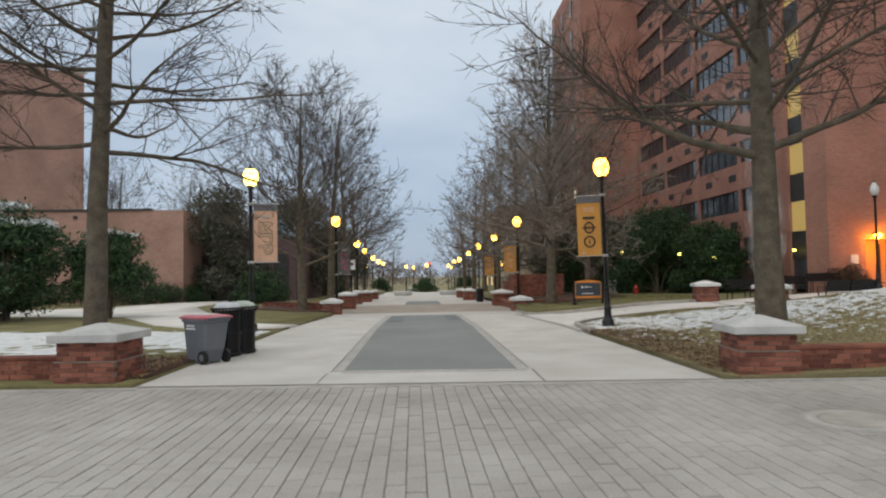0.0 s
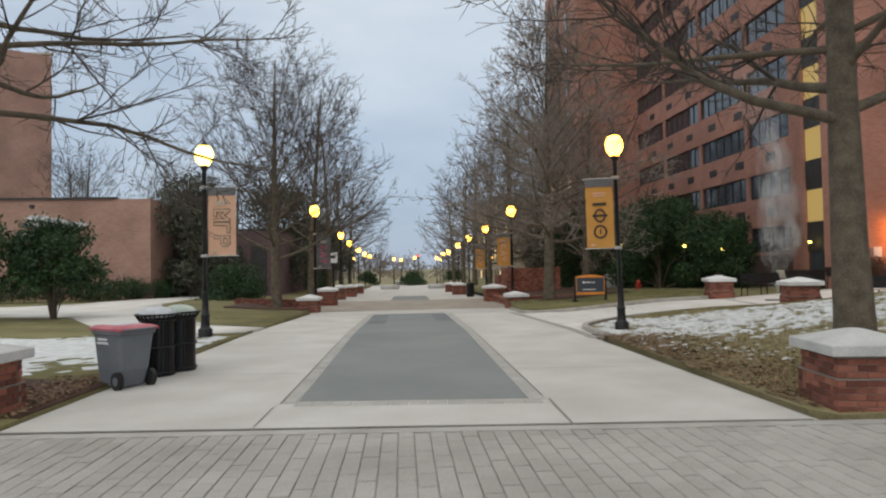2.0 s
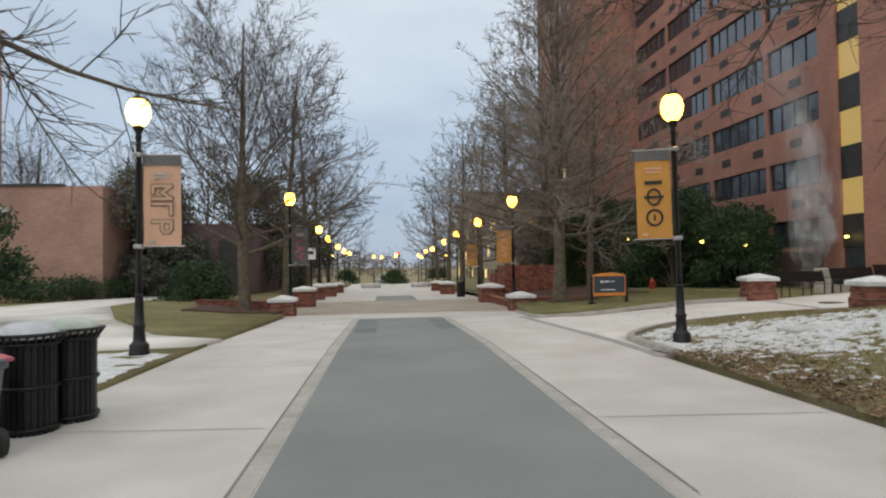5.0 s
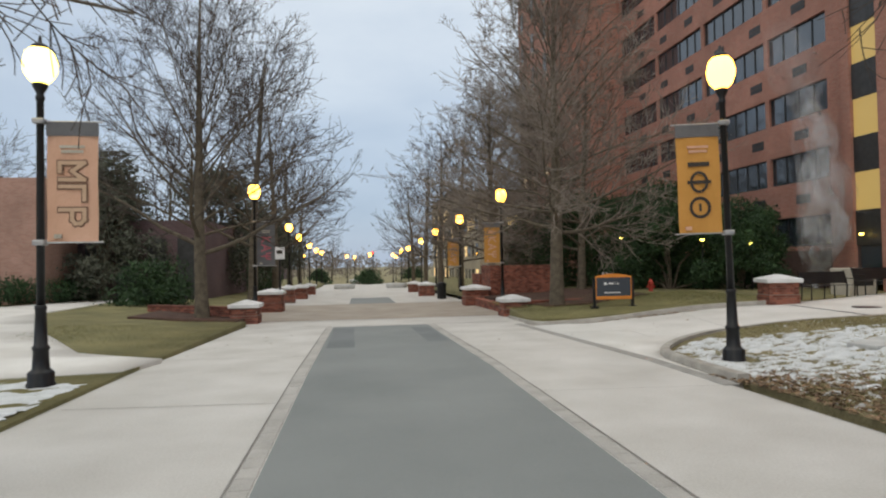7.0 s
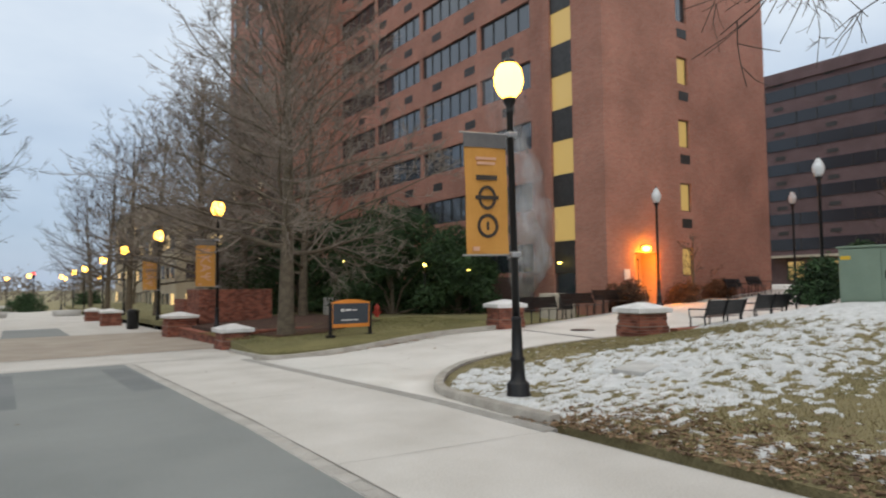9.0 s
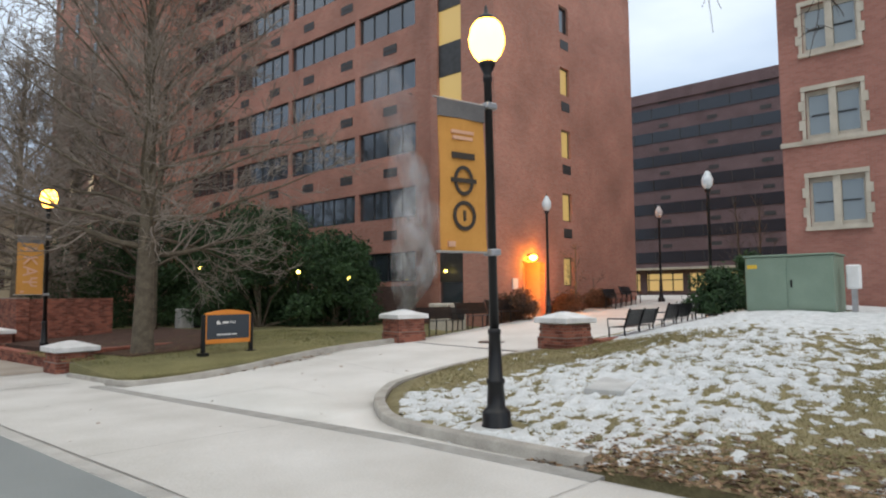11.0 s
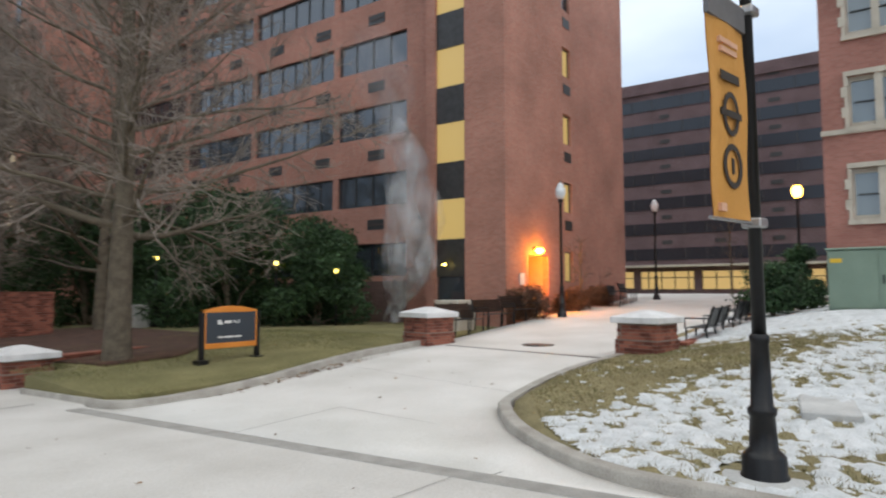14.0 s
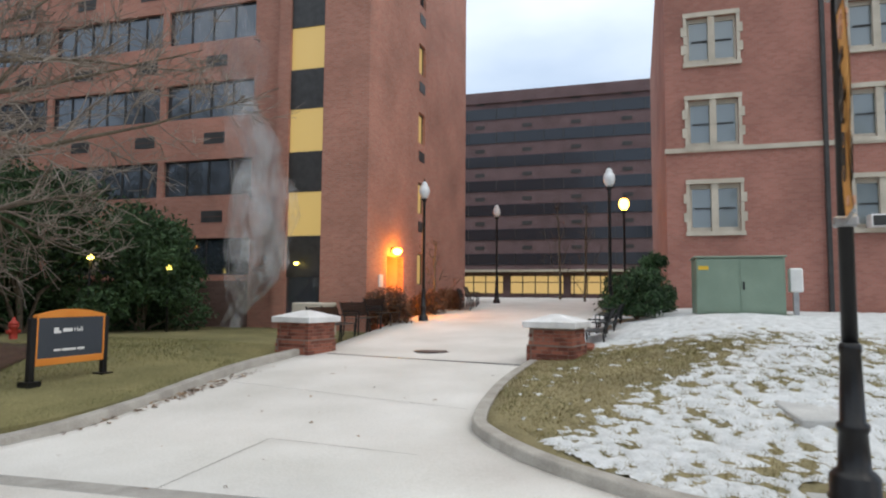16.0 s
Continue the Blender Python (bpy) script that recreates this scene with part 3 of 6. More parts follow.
def grow(seed, height, radius, base, reach, limbs, droop, dense, fork=0.0, shrink=0.72, top=68, span=1.0, thick=1.0):
    """Lines of a bare tree: trunk and limbs, and the twigs."""
    rng = np.random.default_rng(seed)
    wood, twigs = [], []

    def line(p, d, length, r0, r1, n, wander, lift):
        pts, rads = [np.array(p, float)], [r0]
        d = np.array(d, float)
        for k in range(n):
            d = d + rng.normal(0, wander, 3) + np.array([0, 0, lift])
            d /= np.linalg.norm(d)
            pts.append(pts[-1] + d * length / n)
            rads.append(r0 + (r1 - r0) * (k + 1) / n)
        return pts, rads

    def side(d, angle):
        """A direction at an angle to d, mostly level."""
        d = np.array(d) / np.linalg.norm(d)
        r = rng.normal(0, 1, 3) * np.array([1, 1, 0.55])
        r -= d * r.dot(d)
        r /= np.linalg.norm(r)
        return d * math.cos(angle) + r * math.sin(angle)

    tp, tr = line((0, 0, -0.25), (0, 0, 1), height, radius, 0.025, 14, 0.012, 0.03)
    tr[0], tr[1] = radius * 1.25, radius * 0.98
    wood.append((tp, tr, 12))
    tp = np.array(tp)
    for i in range(limbs):
        up = ((i + rng.random() * 0.8) / limbs) ** 0.9
        f = base / height + (span - base / height) * up
        s = f * (len(tp) - 1)
        k = min(int(s), len(tp) - 2)
        p = tp[k] + (tp[k + 1] - tp[k]) * (s - k)
        az = i * 2.4 + rng.normal(0, 0.35)
        el = radians(droop + (top - droop) * up ** 0.8 + rng.normal(0, 6))
        d = (math.cos(az) * math.cos(el), math.sin(az) * math.cos(el), math.sin(el))
        ln = reach * (1.0 - shrink * up) * rng.uniform(0.75, 1.1)
        r = max(0.016, radius * (0.24 + fork * (i < 3)) * (1 - 0.75 * up))
        lp, lr = line(p, d, ln, r, 0.009, 8, 0.09, 0.035)
        wood.append((lp, lr, 7))
        lp = np.array(lp)
        n2 = max(4, int(dense * ln * 1.9))
        for j in range(n2):
            g = rng.uniform(0.16, 1.0)
            s2 = g * (len(lp) - 1)
            k2 = min(int(s2), len(lp) - 2)
            q = lp[k2] + (lp[k2 + 1] - lp[k2]) * (s2 - k2)
            d2 = side(lp[k2 + 1] - lp[k2], radians(rng.uniform(28, 62)))
            l2 = ln * 0.42 * (1.15 - g * 0.7) * rng.uniform(0.6, 1.2)
            sp, sr = line(q, d2, l2, max(0.007, r * 0.42 * (1.1 - g)), 0.0045 * thick, 5, 0.13, 0.05)
            twigs.append((sp, sr, 4))
            sp = np.array(sp)
            for c in range(max(3, int(dense * 3.4 * l2 ** 0.6))):
                g3 = rng.uniform(0.15, 1.0)
                s3 = g3 * (len(sp) - 1)
                k3 = min(int(s3), len(sp) - 2)
                q3 = sp[k3] + (sp[k3 + 1] - sp[k3]) * (s3 - k3)
                d3 = side(sp[k3 + 1] - sp[k3], radians(rng.uniform(22, 58)))
                l3 = rng.uniform(0.3, 0.85) * min(1.2, 0.35 + l2 * 0.4)
                fp, fr = line(q3, d3, l3, 0.0065 * thick, 0.004 * thick, 3, 0.16, 0.05)
                twigs.append((fp, fr, 3))
                if dense > 1.3:
                    for e in range(2):
                        k4 = rng.integers(0, 3)
                        d4 = side(fp[k4 + 1] - fp[k4], radians(rng.uniform(25, 55)))
                        gp, gq = line(fp[k4], d4, l3 * 0.6, 0.005 * thick, 0.0035 * thick, 2, 0.15, 0.04)
                        twigs.append((gp, gq, 3))
    return wood, twigs


def bare_tree(m, seed, height, radius, base, reach, limbs, droop, dense, label, fork=0.0, shrink=0.72, top=68, span=1.0, thick=1.0, twig=None):
    p = thing("tree", m, label, "tree", "bare street trees")
    wood, twigs = grow(seed, height, radius, base, reach, limbs, droop, dense, fork, shrink, top, span, thick)
    v, f = tubes(wood)
    raw("trunk", v, f, M_BARK, p, smooth=True)
    v, f = tubes(twigs)
    raw("crown", v, f, twig or M_TWIG, p)
    return p


def foliage(rng, lumps, count, size, flat=0.35):
    """Leaf blades scattered through rounded lumps (x, y, z, rx, ry, rz), thick near their skins."""
    w = np.array([l[3] * l[4] * l[5] for l in lumps]) ** 0.7
    pick = rng.choice(len(lumps), count, p=w / w.sum())
    L = np.array(lumps)[pick]
    d = rng.normal(0, 1, (count, 3))
    d /= np.linalg.norm(d, axis=1)[:, None]
    rad = rng.uniform(0.2, 1.0, count) ** 0.38 * (1 + 0.16 * rng.normal(0, 1, count))
    c = L[:, :3] + d * rad[:, None] * L[:, 3:]
    a = d * 0.6 + rng.normal(0, 1, (count, 3))
    a /= np.linalg.norm(a, axis=1)[:, None]
    b = np.cross(a, rng.normal(0, 1, (count, 3)))
    b /= np.linalg.norm(b, axis=1)[:, None]
    s = size * rng.uniform(0.6, 1.3, count)[:, None]
    n = np.cross(a, b) * s * 0.15
    vs = np.stack((c - a * s, c + b * s * flat + n, c + a * s, c - b * s * flat + n), axis=1).reshape(-1, 3)
    keep = vs.reshape(-1, 4, 3)[:, :, 2].min(axis=1) > 0.02
    idx = np.nonzero(keep)[0]
    return vs.tolist(), [(4 * i, 4 * i + 1, 4 * i + 2, 4 * i + 3) for i in idx.tolist()]


def lumps_for(rng, h, r, n, low=0.12):
    """Lumps that make an uneven rounded crown of height h and radius r."""
    out = []
    for k in range(n):
        z = h * (low + (0.92 - low) * rng.random())
        t = (z / h - low) / (1 - low)
        rr = r * math.sqrt(max(0.05, 1 - (1.25 * t - 0.25) ** 2)) * math.sqrt(rng.random()) * 0.85
        az = rng.uniform(0, 6.28)
        s = r * rng.uniform(0.28, 0.48)
        out.append((rr * math.cos(az), rr * math.sin(az), z, s, s, s * 0.8))
    return out


def evergreen(m, seed, h, r, count, size, name, label, mat, snow=0, low=0.12, flat=0.35):
    rng = np.random.default_rng(seed)
    p = thing(name, m, label, name.replace("_", " "))
    lm = lumps_for(rng, h, r, 34, low)
    stems = []
    for l in lm[::3]:
        q = np.array([[0, 0, -0.2], [l[0] * 0.2, l[1] * 0.2, l[2] * 0.45], [l[0], l[1], l[2]]])
        stems.append((q, [0.07 * h / 4, 0.05 * h / 4, 0.01], 6))
    for q in stems:
        v, f = tubes([q])
        raw("stem", v, f, M_BARK, p, smooth=True)
    v, f = foliage(rng, lm, count, size, flat)
    raw("foliage", v, f, mat, p)
    if snow:
        top = sorted(lm, key=lambda l: -l[2])[:10]
        tops = [(l[0], l[1], l[2] + l[5] * 0.75, l[3] * 0.6, l[4] * 0.6, l[5] * 0.16) for l in top]
        v, f = foliage(rng, tops, snow, size * 0.9, 0.6)
        raw("snow", v, f, M_SNOW, p)["kind"] = "stuff"
    return p


OAK_L = bare_tree(pose(-6.05, 12.35, 0, 0, 0, 40), 3, 15.5, 0.22, 4.2, 4.3, 78, -5, 1.55, "bare pin oak with level limbs beside the street", shrink=0.5, top=40, thick=1.15)
bare_tree(pose(6.62, 11.55, 0.1, 0, 0, 205), 8, 15, 0.27, 3.7, 6.2, 60, 12, 1.6, "bare oak with a thick forked trunk on the lawn", fork=0.1, shrink=0.5, top=55, thick=1.15)
VASE = bare_tree(pose(-5.7, 33.0, 0.05), 15, 11.9, 0.24, 2.4, 6.2, 36, 16, 1.45, "bare street tree with rising limbs in a mulch bed", fork=0.12, shrink=0.12, top=74, span=0.7, thick=1.3)
DENSE = bare_tree(pose(7.0, 32.15, 0.0), 21, 13.5, 0.27, 2.9, 5.8, 56, 0, 1.55, "bare densely twigged tree beside the hall", fork=0.1, shrink=0.3, top=66, span=0.85, thick=1.6, twig=M_TWIGPALE)
for x, y, z, s, a in ((10.9, 49.0, -0.2, 1.0, 200), (7.3, 44.5, -0.3, 0.9, 20), (13.4, 56.5, -0.3, 1.0, 300)):
    copy_thing(DENSE, pose(x, y, z, 0, 0, a) @ Matrix.Scale(s, 4))
FAR = bare_tree(pose(7.5, 56, -0.5), 33, 12.5, 0.24, 2.6, 6.0, 34, 10, 0.6, "bare street tree farther down the street", fork=0.1, shrink=0.2, top=70, span=0.78, thick=2.6)
for x, y, z, s, a in ((11.6, 42.0, -0.1, 1.0, 80), (7.5, 67, -0.6, 1.2, 120), (-6.0, 46.5, -0.3, 1.18, 70), (-6.2, 59, -0.5, 1.2, 190), (-6.4, 72, -0.6, 1.15, 300), (-6.6, 86, -0.9, 1.15, 30), (7.6, 80, -0.9, 1.2, 100), (7.6, 94, -1.2, 1.15, 250), (-23, 66, 0, 1.0, 20), (-18, 74, 0, 1.05, 140), (-29, 62, 0, 1.0, 260), (-26, 57, 0, 0.95, 40), (-20, 59.5, 0, 0.9, 110), (-33, 71, 0, 1.0, 10), (-12, 90, -1.2, 0.95, 50), (13, 100, -1.2, 0.9, 10)):
    copy_thing(FAR, pose(x, y, z, 0, 0, a) @ Matrix.Scale(s, 4))

evergreen(pose(-12.4, 26.6, 0.1), 31, 3.5, 1.5, 9000, 0.10, "magnolia", "small dark evergreen magnolia with snow on top", M_LEAF, snow=500, low=0.38)
evergreen(pose(-15.8, 25.5, 0.1), 32, 4.4, 2.4, 14000, 0.11, "magnolia", "broad dark evergreen magnolia with snow on its leaves", M_LEAF, snow=1500, low=0.1)
for k, (x, y, h, r) in enumerate(((-13.8, 46.0, 8.6, 3.3), (-10.0, 55, 8.6, 3.6), (-17.5, 56, 8.0, 3.2), (-7.8, 66, 7.0, 3.2))):
    evergreen(pose(x, y, -0.1), 40 + k, h, r, 14000, 0.15, "evergreen_tree", "grey-green evergreen tree behind the walk", M_LEAFGREY, low=0.02)
for k, (x, y, h, r) in enumerate(((17.7, 37.3, 4.4, 2.2), (15.6, 40.0, 5.6, 2.8), (17.4, 44.0, 6.0, 2.8), (13.6, 47, 5.6, 2.9), (18.0, 50, 6.2, 2.6), (12.4, 54, 5.0, 2.6))):
    evergreen(pose(x, y, 0.0), 50 + k, h, r, 19000, 0.11, "holly", "dark green holly before the brick hall", M_LEAF, low=0.06)
for k, (x, y, z, h, r) in enumerate(((19.4, 21.4, 0.95, 1.25, 1.05), (21.0, 20.9, 1.0, 1.9, 0.6), (26.5, 22.0, 1.0, 1.4, 0.9))):
    evergreen(pose(x, y, z), 60 + k, h, r, 5000, 0.08, "shrub", "rounded dark evergreen shrub by the path", M_LEAF, low=0.05)
for k, (x, y, z, h, r) in enumerate(((20.9, 29.75, 0.5, 1.25, 0.9), (24.6, 29.6, 0.7, 0.9, 0.9), (27.5, 29.5, 0.9, 0.8, 0.8))):
    evergreen(pose(x, y, z), 66 + k, h, r, 3500, 0.07, "shrub", "brown winter shrub at the foot of the hall", M_BROWNLEAF, low=0.05)
for k, (x, y) in enumerate(((-8.5, 62), (-9.5, 40.5), (-9, 70))):
    evergreen(pose(x, y, -0.4), 70 + k, 2.2, 2.0, 7000, 0.1, "shrub", "dark evergreen shrub beside the walk", M_LEAF, low=0.05)


def hedge(a, b, h, w, seed):
    rng = np.random.default_rng(seed)
    d = math.hypot(b[0] - a[0], b[1] - a[1])
    p = thing("hedge", pose(a[0], a[1], left_z(*a) - 0.05, 0, 0, math.degrees(math.atan2(b[1] - a[1], b[0] - a[0]))), "clipped dark evergreen hedge along the walk", "hedge")
    lm = [(t, rng.normal(0, 0.08), h * 0.5 + rng.normal(0, 0.05), 0.7, w * 0.55, h * 0.55) for t in np.arange(0.3, d, 0.55)]
    v, f = tubes([(np.array([[l[0], 0, -0.1], [l[0] + 0.05, 0, h * 0.7]]), [0.03, 0.01], 5) for l in lm])
    raw("stem", v, f, M_BARK, p)["kind"] = "stuff"
    v, f = foliage(rng, lm, int(1100 * d), 0.075, 0.45)
    raw("foliage", v, f, M_LEAF, p)


hedge((-42, 34.5), (-29, 36.2), 1.25, 1.7, 1)
hedge((-29, 36.2), (-17.5, 39.2), 1.25, 1.7, 2)
hedge((-17.4, 39.2), (-15.1, 43), 1.2, 1.6, 3)
hedge((-15.0, 43), (-14.2, 53), 1.15, 1.6, 4)


# ---- litter carts and bins ----
M_CART = grain("grey_plastic", (0.13, 0.145, 0.165), (0.18, 0.195, 0.215), 3, 60, 0.5, 0.05)
M_PINK = grain("faded_red_lid", (0.46, 0.09, 0.12), (0.60, 0.19, 0.22), 3, 60, 0.5, 0.05)
M_RUBBER = grain("black_rubber", (0.008, 0.008, 0.008), (0.02, 0.02, 0.02), 8, 60, 0.7, 0.1)
M_WHITE = grain("white_print", (0.7, 0.7, 0.7), (0.8, 0.8, 0.8), 5, 60, 0.6, 0)
M_LIDGREEN = grain("frosted_green_lid", (0.40, 0.47, 0.40), (0.60, 0.66, 0.6), 5, 60, 0.6, 0.1)
M_LIDGREY = grain("frosted_grey_lid", (0.45, 0.47, 0.5), (0.68, 0.7, 0.72), 5, 60, 0.6, 0.1)


def cart(m):
    """A two-wheeled rubbish cart, its length along x, wheels at +x."""
    p = thing("wheeled_cart", m, "grey wheeled rubbish cart with a faded red lid", "rubbish cart")
    bm = bmesh.new()
    rings = []
    for z, x0, x1, y in ((0.03, -0.34, 0.24, 0.235), (0.3, -0.365, 0.33, 0.255), (0.85, -0.405, 0.40, 0.295), (0.87, -0.43, 0.43, 0.325), (0.93, -0.43, 0.43, 0.325)):
        rings.append([bm.verts.new(q) for q in ((x0, -y + 0.05, z), (x0 + 0.05, -y, z), (x1 - 0.05, -y, z), (x1, -y + 0.05, z), (x1, y - 0.05, z), (x1 - 0.05, y, z), (x0 + 0.05, y, z), (x0, y - 0.05, z))])
    for a, b in zip(rings, rings[1:]):
        for k in range(8):
            bm.faces.new((a[k], a[(k + 1) % 8], b[(k + 1) % 8], b[k]))
    bm.faces.new(rings[0][::-1])
    bm.faces.new(rings[-1])
    part("body", bm, M_CART, p)
    bm = bmesh.new()
    rings = []
    for z, g in ((0.93, 0.02), (0.965, 0.02), (1.0, -0.06), (1.015, -0.2)):
        rings.append([bm.verts.new((sx * (0.43 + g), sy * (0.325 + g * 0.8), z)) for sx, sy in ((-1, -1), (1, -1), (1, 1), (-1, 1))])
    for a, b in zip(rings, rings[1:]):
        for k in range(4):
            bm.faces.new((a[k], a[(k + 1) % 4], b[(k + 1) % 4], b[k]))
    bm.faces.new(rings[-1])
    bm.faces.new(rings[0][::-1])
    lid = part("lid", bm, M_PINK, p, "faded red plastic lid with frost")
    bm = bmesh.new()
    rod(bm, (0.5, -0.24, 0.95), (0.5, 0.24, 0.95), 0.016)
    rod(bm, (0.42, -0.24, 0.95), (0.5, -0.24, 0.95), 0.016)
    rod(bm, (0.42, 0.24, 0.95), (0.5, 0.24, 0.95), 0.016)
    part("handle", bm, M_CART, p)
    part("frost", boxed(-0.26, -0.2, 1.0, 0.2, 0.2, 1.022, bevel=0.008), M_SNOW, lid)
    for sy in (-1, 1):
        bm = bmesh.new()
        rod(bm, (0.3, sy * 0.24, 0.14), (0.3, sy * 0.31, 0.14), 0.14, 20)
        w = part("wheel", bm, M_RUBBER, p)
        bm = bmesh.new()
        rod(bm, (0.3, sy * 0.311, 0.14), (0.3, sy * 0.318, 0.14), 0.07, 14)
        part("hub", bm, M_CART, w)
    for k, (a, b) in enumerate(((-0.24, 0.03), (-0.26, 0.05))):
        part("printed_line", boxed(a, -0.3 - 0.003, 0.765 - 0.06 * k, b, -0.283, 0.8 - 0.06 * k), M_WHITE, p, "pale printed marking")
    return p


cart(pose(-4.14, 12.92, 0, 0, 0, -38) @ Matrix.Scale(0.94, 4))


def litter_bin(m, lid_mat, label):
    p = thing("litter_bin", m, label, "litter bin", "slatted litter bins")
    part("liner", lathe(bmesh.new(), [(0.23, 0.05), (0.25, 0.1), (0.25, 0.92), (0.24, 0.94)], 24), M_RUBBER, p)
    for z in (0.04, 0.5, 0.98):
        part("hoop", lathe(bmesh.new(), [(0.275, z), (0.3, z), (0.3, z + 0.04), (0.275, z + 0.04)], 28), M_BLACK, p)
    slat = mesh_of("slat", boxed(0.262, -0.024, 0.0, 0.272, 0.024, 1.0), M_BLACK)
    tip = bmesh.new()
    rod(tip, (0.27, 0, 0.98), (0.345, 0, 1.1), 0.012, 6)
    tip = mesh_of("flared_bar", tip, M_BLACK)
    for k in range(28):
        for nm, me in (("slat", slat), ("flared_bar", tip)):
            s = new(nm, me)
            s.parent = p
            s.matrix_local = Matrix.Rotation(2 * math.pi * k / 28, 4, "Z")
    part("rim", lathe(bmesh.new(), [(0.33, 1.09), (0.36, 1.09), (0.36, 1.12), (0.33, 1.12)], 28), M_BLACK, p)
    part("lid", lathe(bmesh.new(), [(0.3, 1.06), (0.3, 1.1), (0.235, 1.19), (0.12, 1.235), (0.0, 1.245)], 24), lid_mat, p, "frosted domed lid")


litter_bin(pose(-4.0, 13.9, 0) @ Matrix.Diagonal((1, 1, 0.93, 1)), M_LIDGREY, "black slatted litter bin with a frosted grey lid")
litter_bin(pose(-3.82, 14.42, 0) @ Matrix.Diagonal((1, 1, 0.93, 1)), M_LIDGREEN, "black slatted litter bin with a frosted green lid")


# ---- banners ----
M_ORANGECLOTH = grain("orange_cloth", (0.60, 0.285, 0.06), (0.70, 0.35, 0.085), 2, 60, 0.8, 0.05)
M_PEACHCLOTH = grain("peach_cloth", (0.66, 0.38, 0.25), (0.76, 0.46, 0.32), 2, 60, 0.8, 0.05)
M_GREYCLOTH = grain("grey_cloth", (0.12, 0.12, 0.125), (0.18, 0.18, 0.185), 3, 60, 0.8, 0.05)
M_INK = grain("dark_ink", (0.04, 0.03, 0.025), (0.06, 0.05, 0.04), 3, 60, 0.8, 0)
M_STEEL = grain("galvanised_arm", (0.35, 0.35, 0.36), (0.5, 0.5, 0.5), 6, 60, 0.4, 0.05, metal=0.8)


def letter_i(bm, z):
    box(bm, -0.2, -0.004, z - 0.04, 0.2, 0.004, z + 0.04)


def ring_of(bm, z, rx, rz, t):
    n = 28
    f = []
    for k in range(n):
        w = 2 * math.pi * k / n
        f.append([bm.verts.new(((rx - i * t) * math.cos(w), s, z + (rz - i * t) * math.sin(w))) for i, s in ((0, -0.004), (1, -0.004), (1, 0.004), (0, 0.004))])
    for k in range(n):
        a, b = f[k], f[(k + 1) % n]
        for i in range(4):
            bm.faces.new((a[i], a[(i + 1) % 4], b[(i + 1) % 4], b[i]))


def strokes(bm, z, pts, t=0.05):
    """Letter strokes as flat bars between points (x, z)."""
    for (x0, z0), (x1, z1) in zip(pts, pts[1:]):
        a, b = Vector((x0, 0, z + z0)), Vector((x1, 0, z + z1))
        d = b - a
        m = Matrix.Translation((a + b) / 2) @ Matrix.Rotation(-math.atan2(d.z, d.x), 4, "Y") @ Matrix.Diagonal((d.length + t * 0.9, 0.008 + 0.001 * (len(bm.verts) // 8), t, 1))
        bmesh.ops.create_cube(bm, size=1.0, matrix=m)


def greek(kind, bms, z, t=0.05):
    if kind == "iota":
        letter_i(bms, z)
    elif kind == "phi":
        ring_of(bms, z, 0.17, 0.2, 0.05)
        box(bms, -0.22, -0.006, z - 0.03, 0.22, 0.006, z + 0.03)
    elif kind == "theta":
        ring_of(bms, z, 0.2, 0.2, 0.055)
        box(bms, -0.022, -0.004, z - 0.07, 0.022, 0.004, z + 0.07)
    elif kind == "sigma":
        strokes(bms, z, ((-0.19, 0.14), (0.19, 0.14), (0.0, 0.0), (0.19, -0.14)), t)
        strokes(bms, z, ((-0.19, 0.14), (-0.19, -0.0)), t)
        strokes(bms, z, ((0.19, -0.14), (-0.19, -0.14)), t)
    elif kind == "gamma":
        strokes(bms, z, ((-0.19, 0.12), (0.19, 0.12), (0.19, -0.1)), t)
    elif kind == "rho":
        strokes(bms, z, ((-0.19, 0.11), (0.19, 0.11), (0.19, -0.06), (0.13, -0.12), (0.05, -0.12), (0.0, -0.06), (0.0, 0.11)), t)
    elif kind == "kappa":
        strokes(bms, z, ((-0.19, 0.1), (0.19, 0.1)), t)
        strokes(bms, z, ((0.19, -0.12), (0.0, 0.1), (-0.19, -0.12)), t)
    elif kind == "alpha":
        strokes(bms, z, ((-0.19, 0.14), (0.19, 0.0), (-0.19, -0.14)), t)
        strokes(bms, z, ((-0.07, 0.1), (-0.07, -0.1)), t)
    elif kind == "psi":
        strokes(bms, z, ((-0.19, 0.0), (0.19, 0.0)), t)
        strokes(bms, z, ((0.19, 0.14), (0.05, 0.12), (-0.02, 0.0), (0.05, -0.12), (0.19, -0.14)), t)


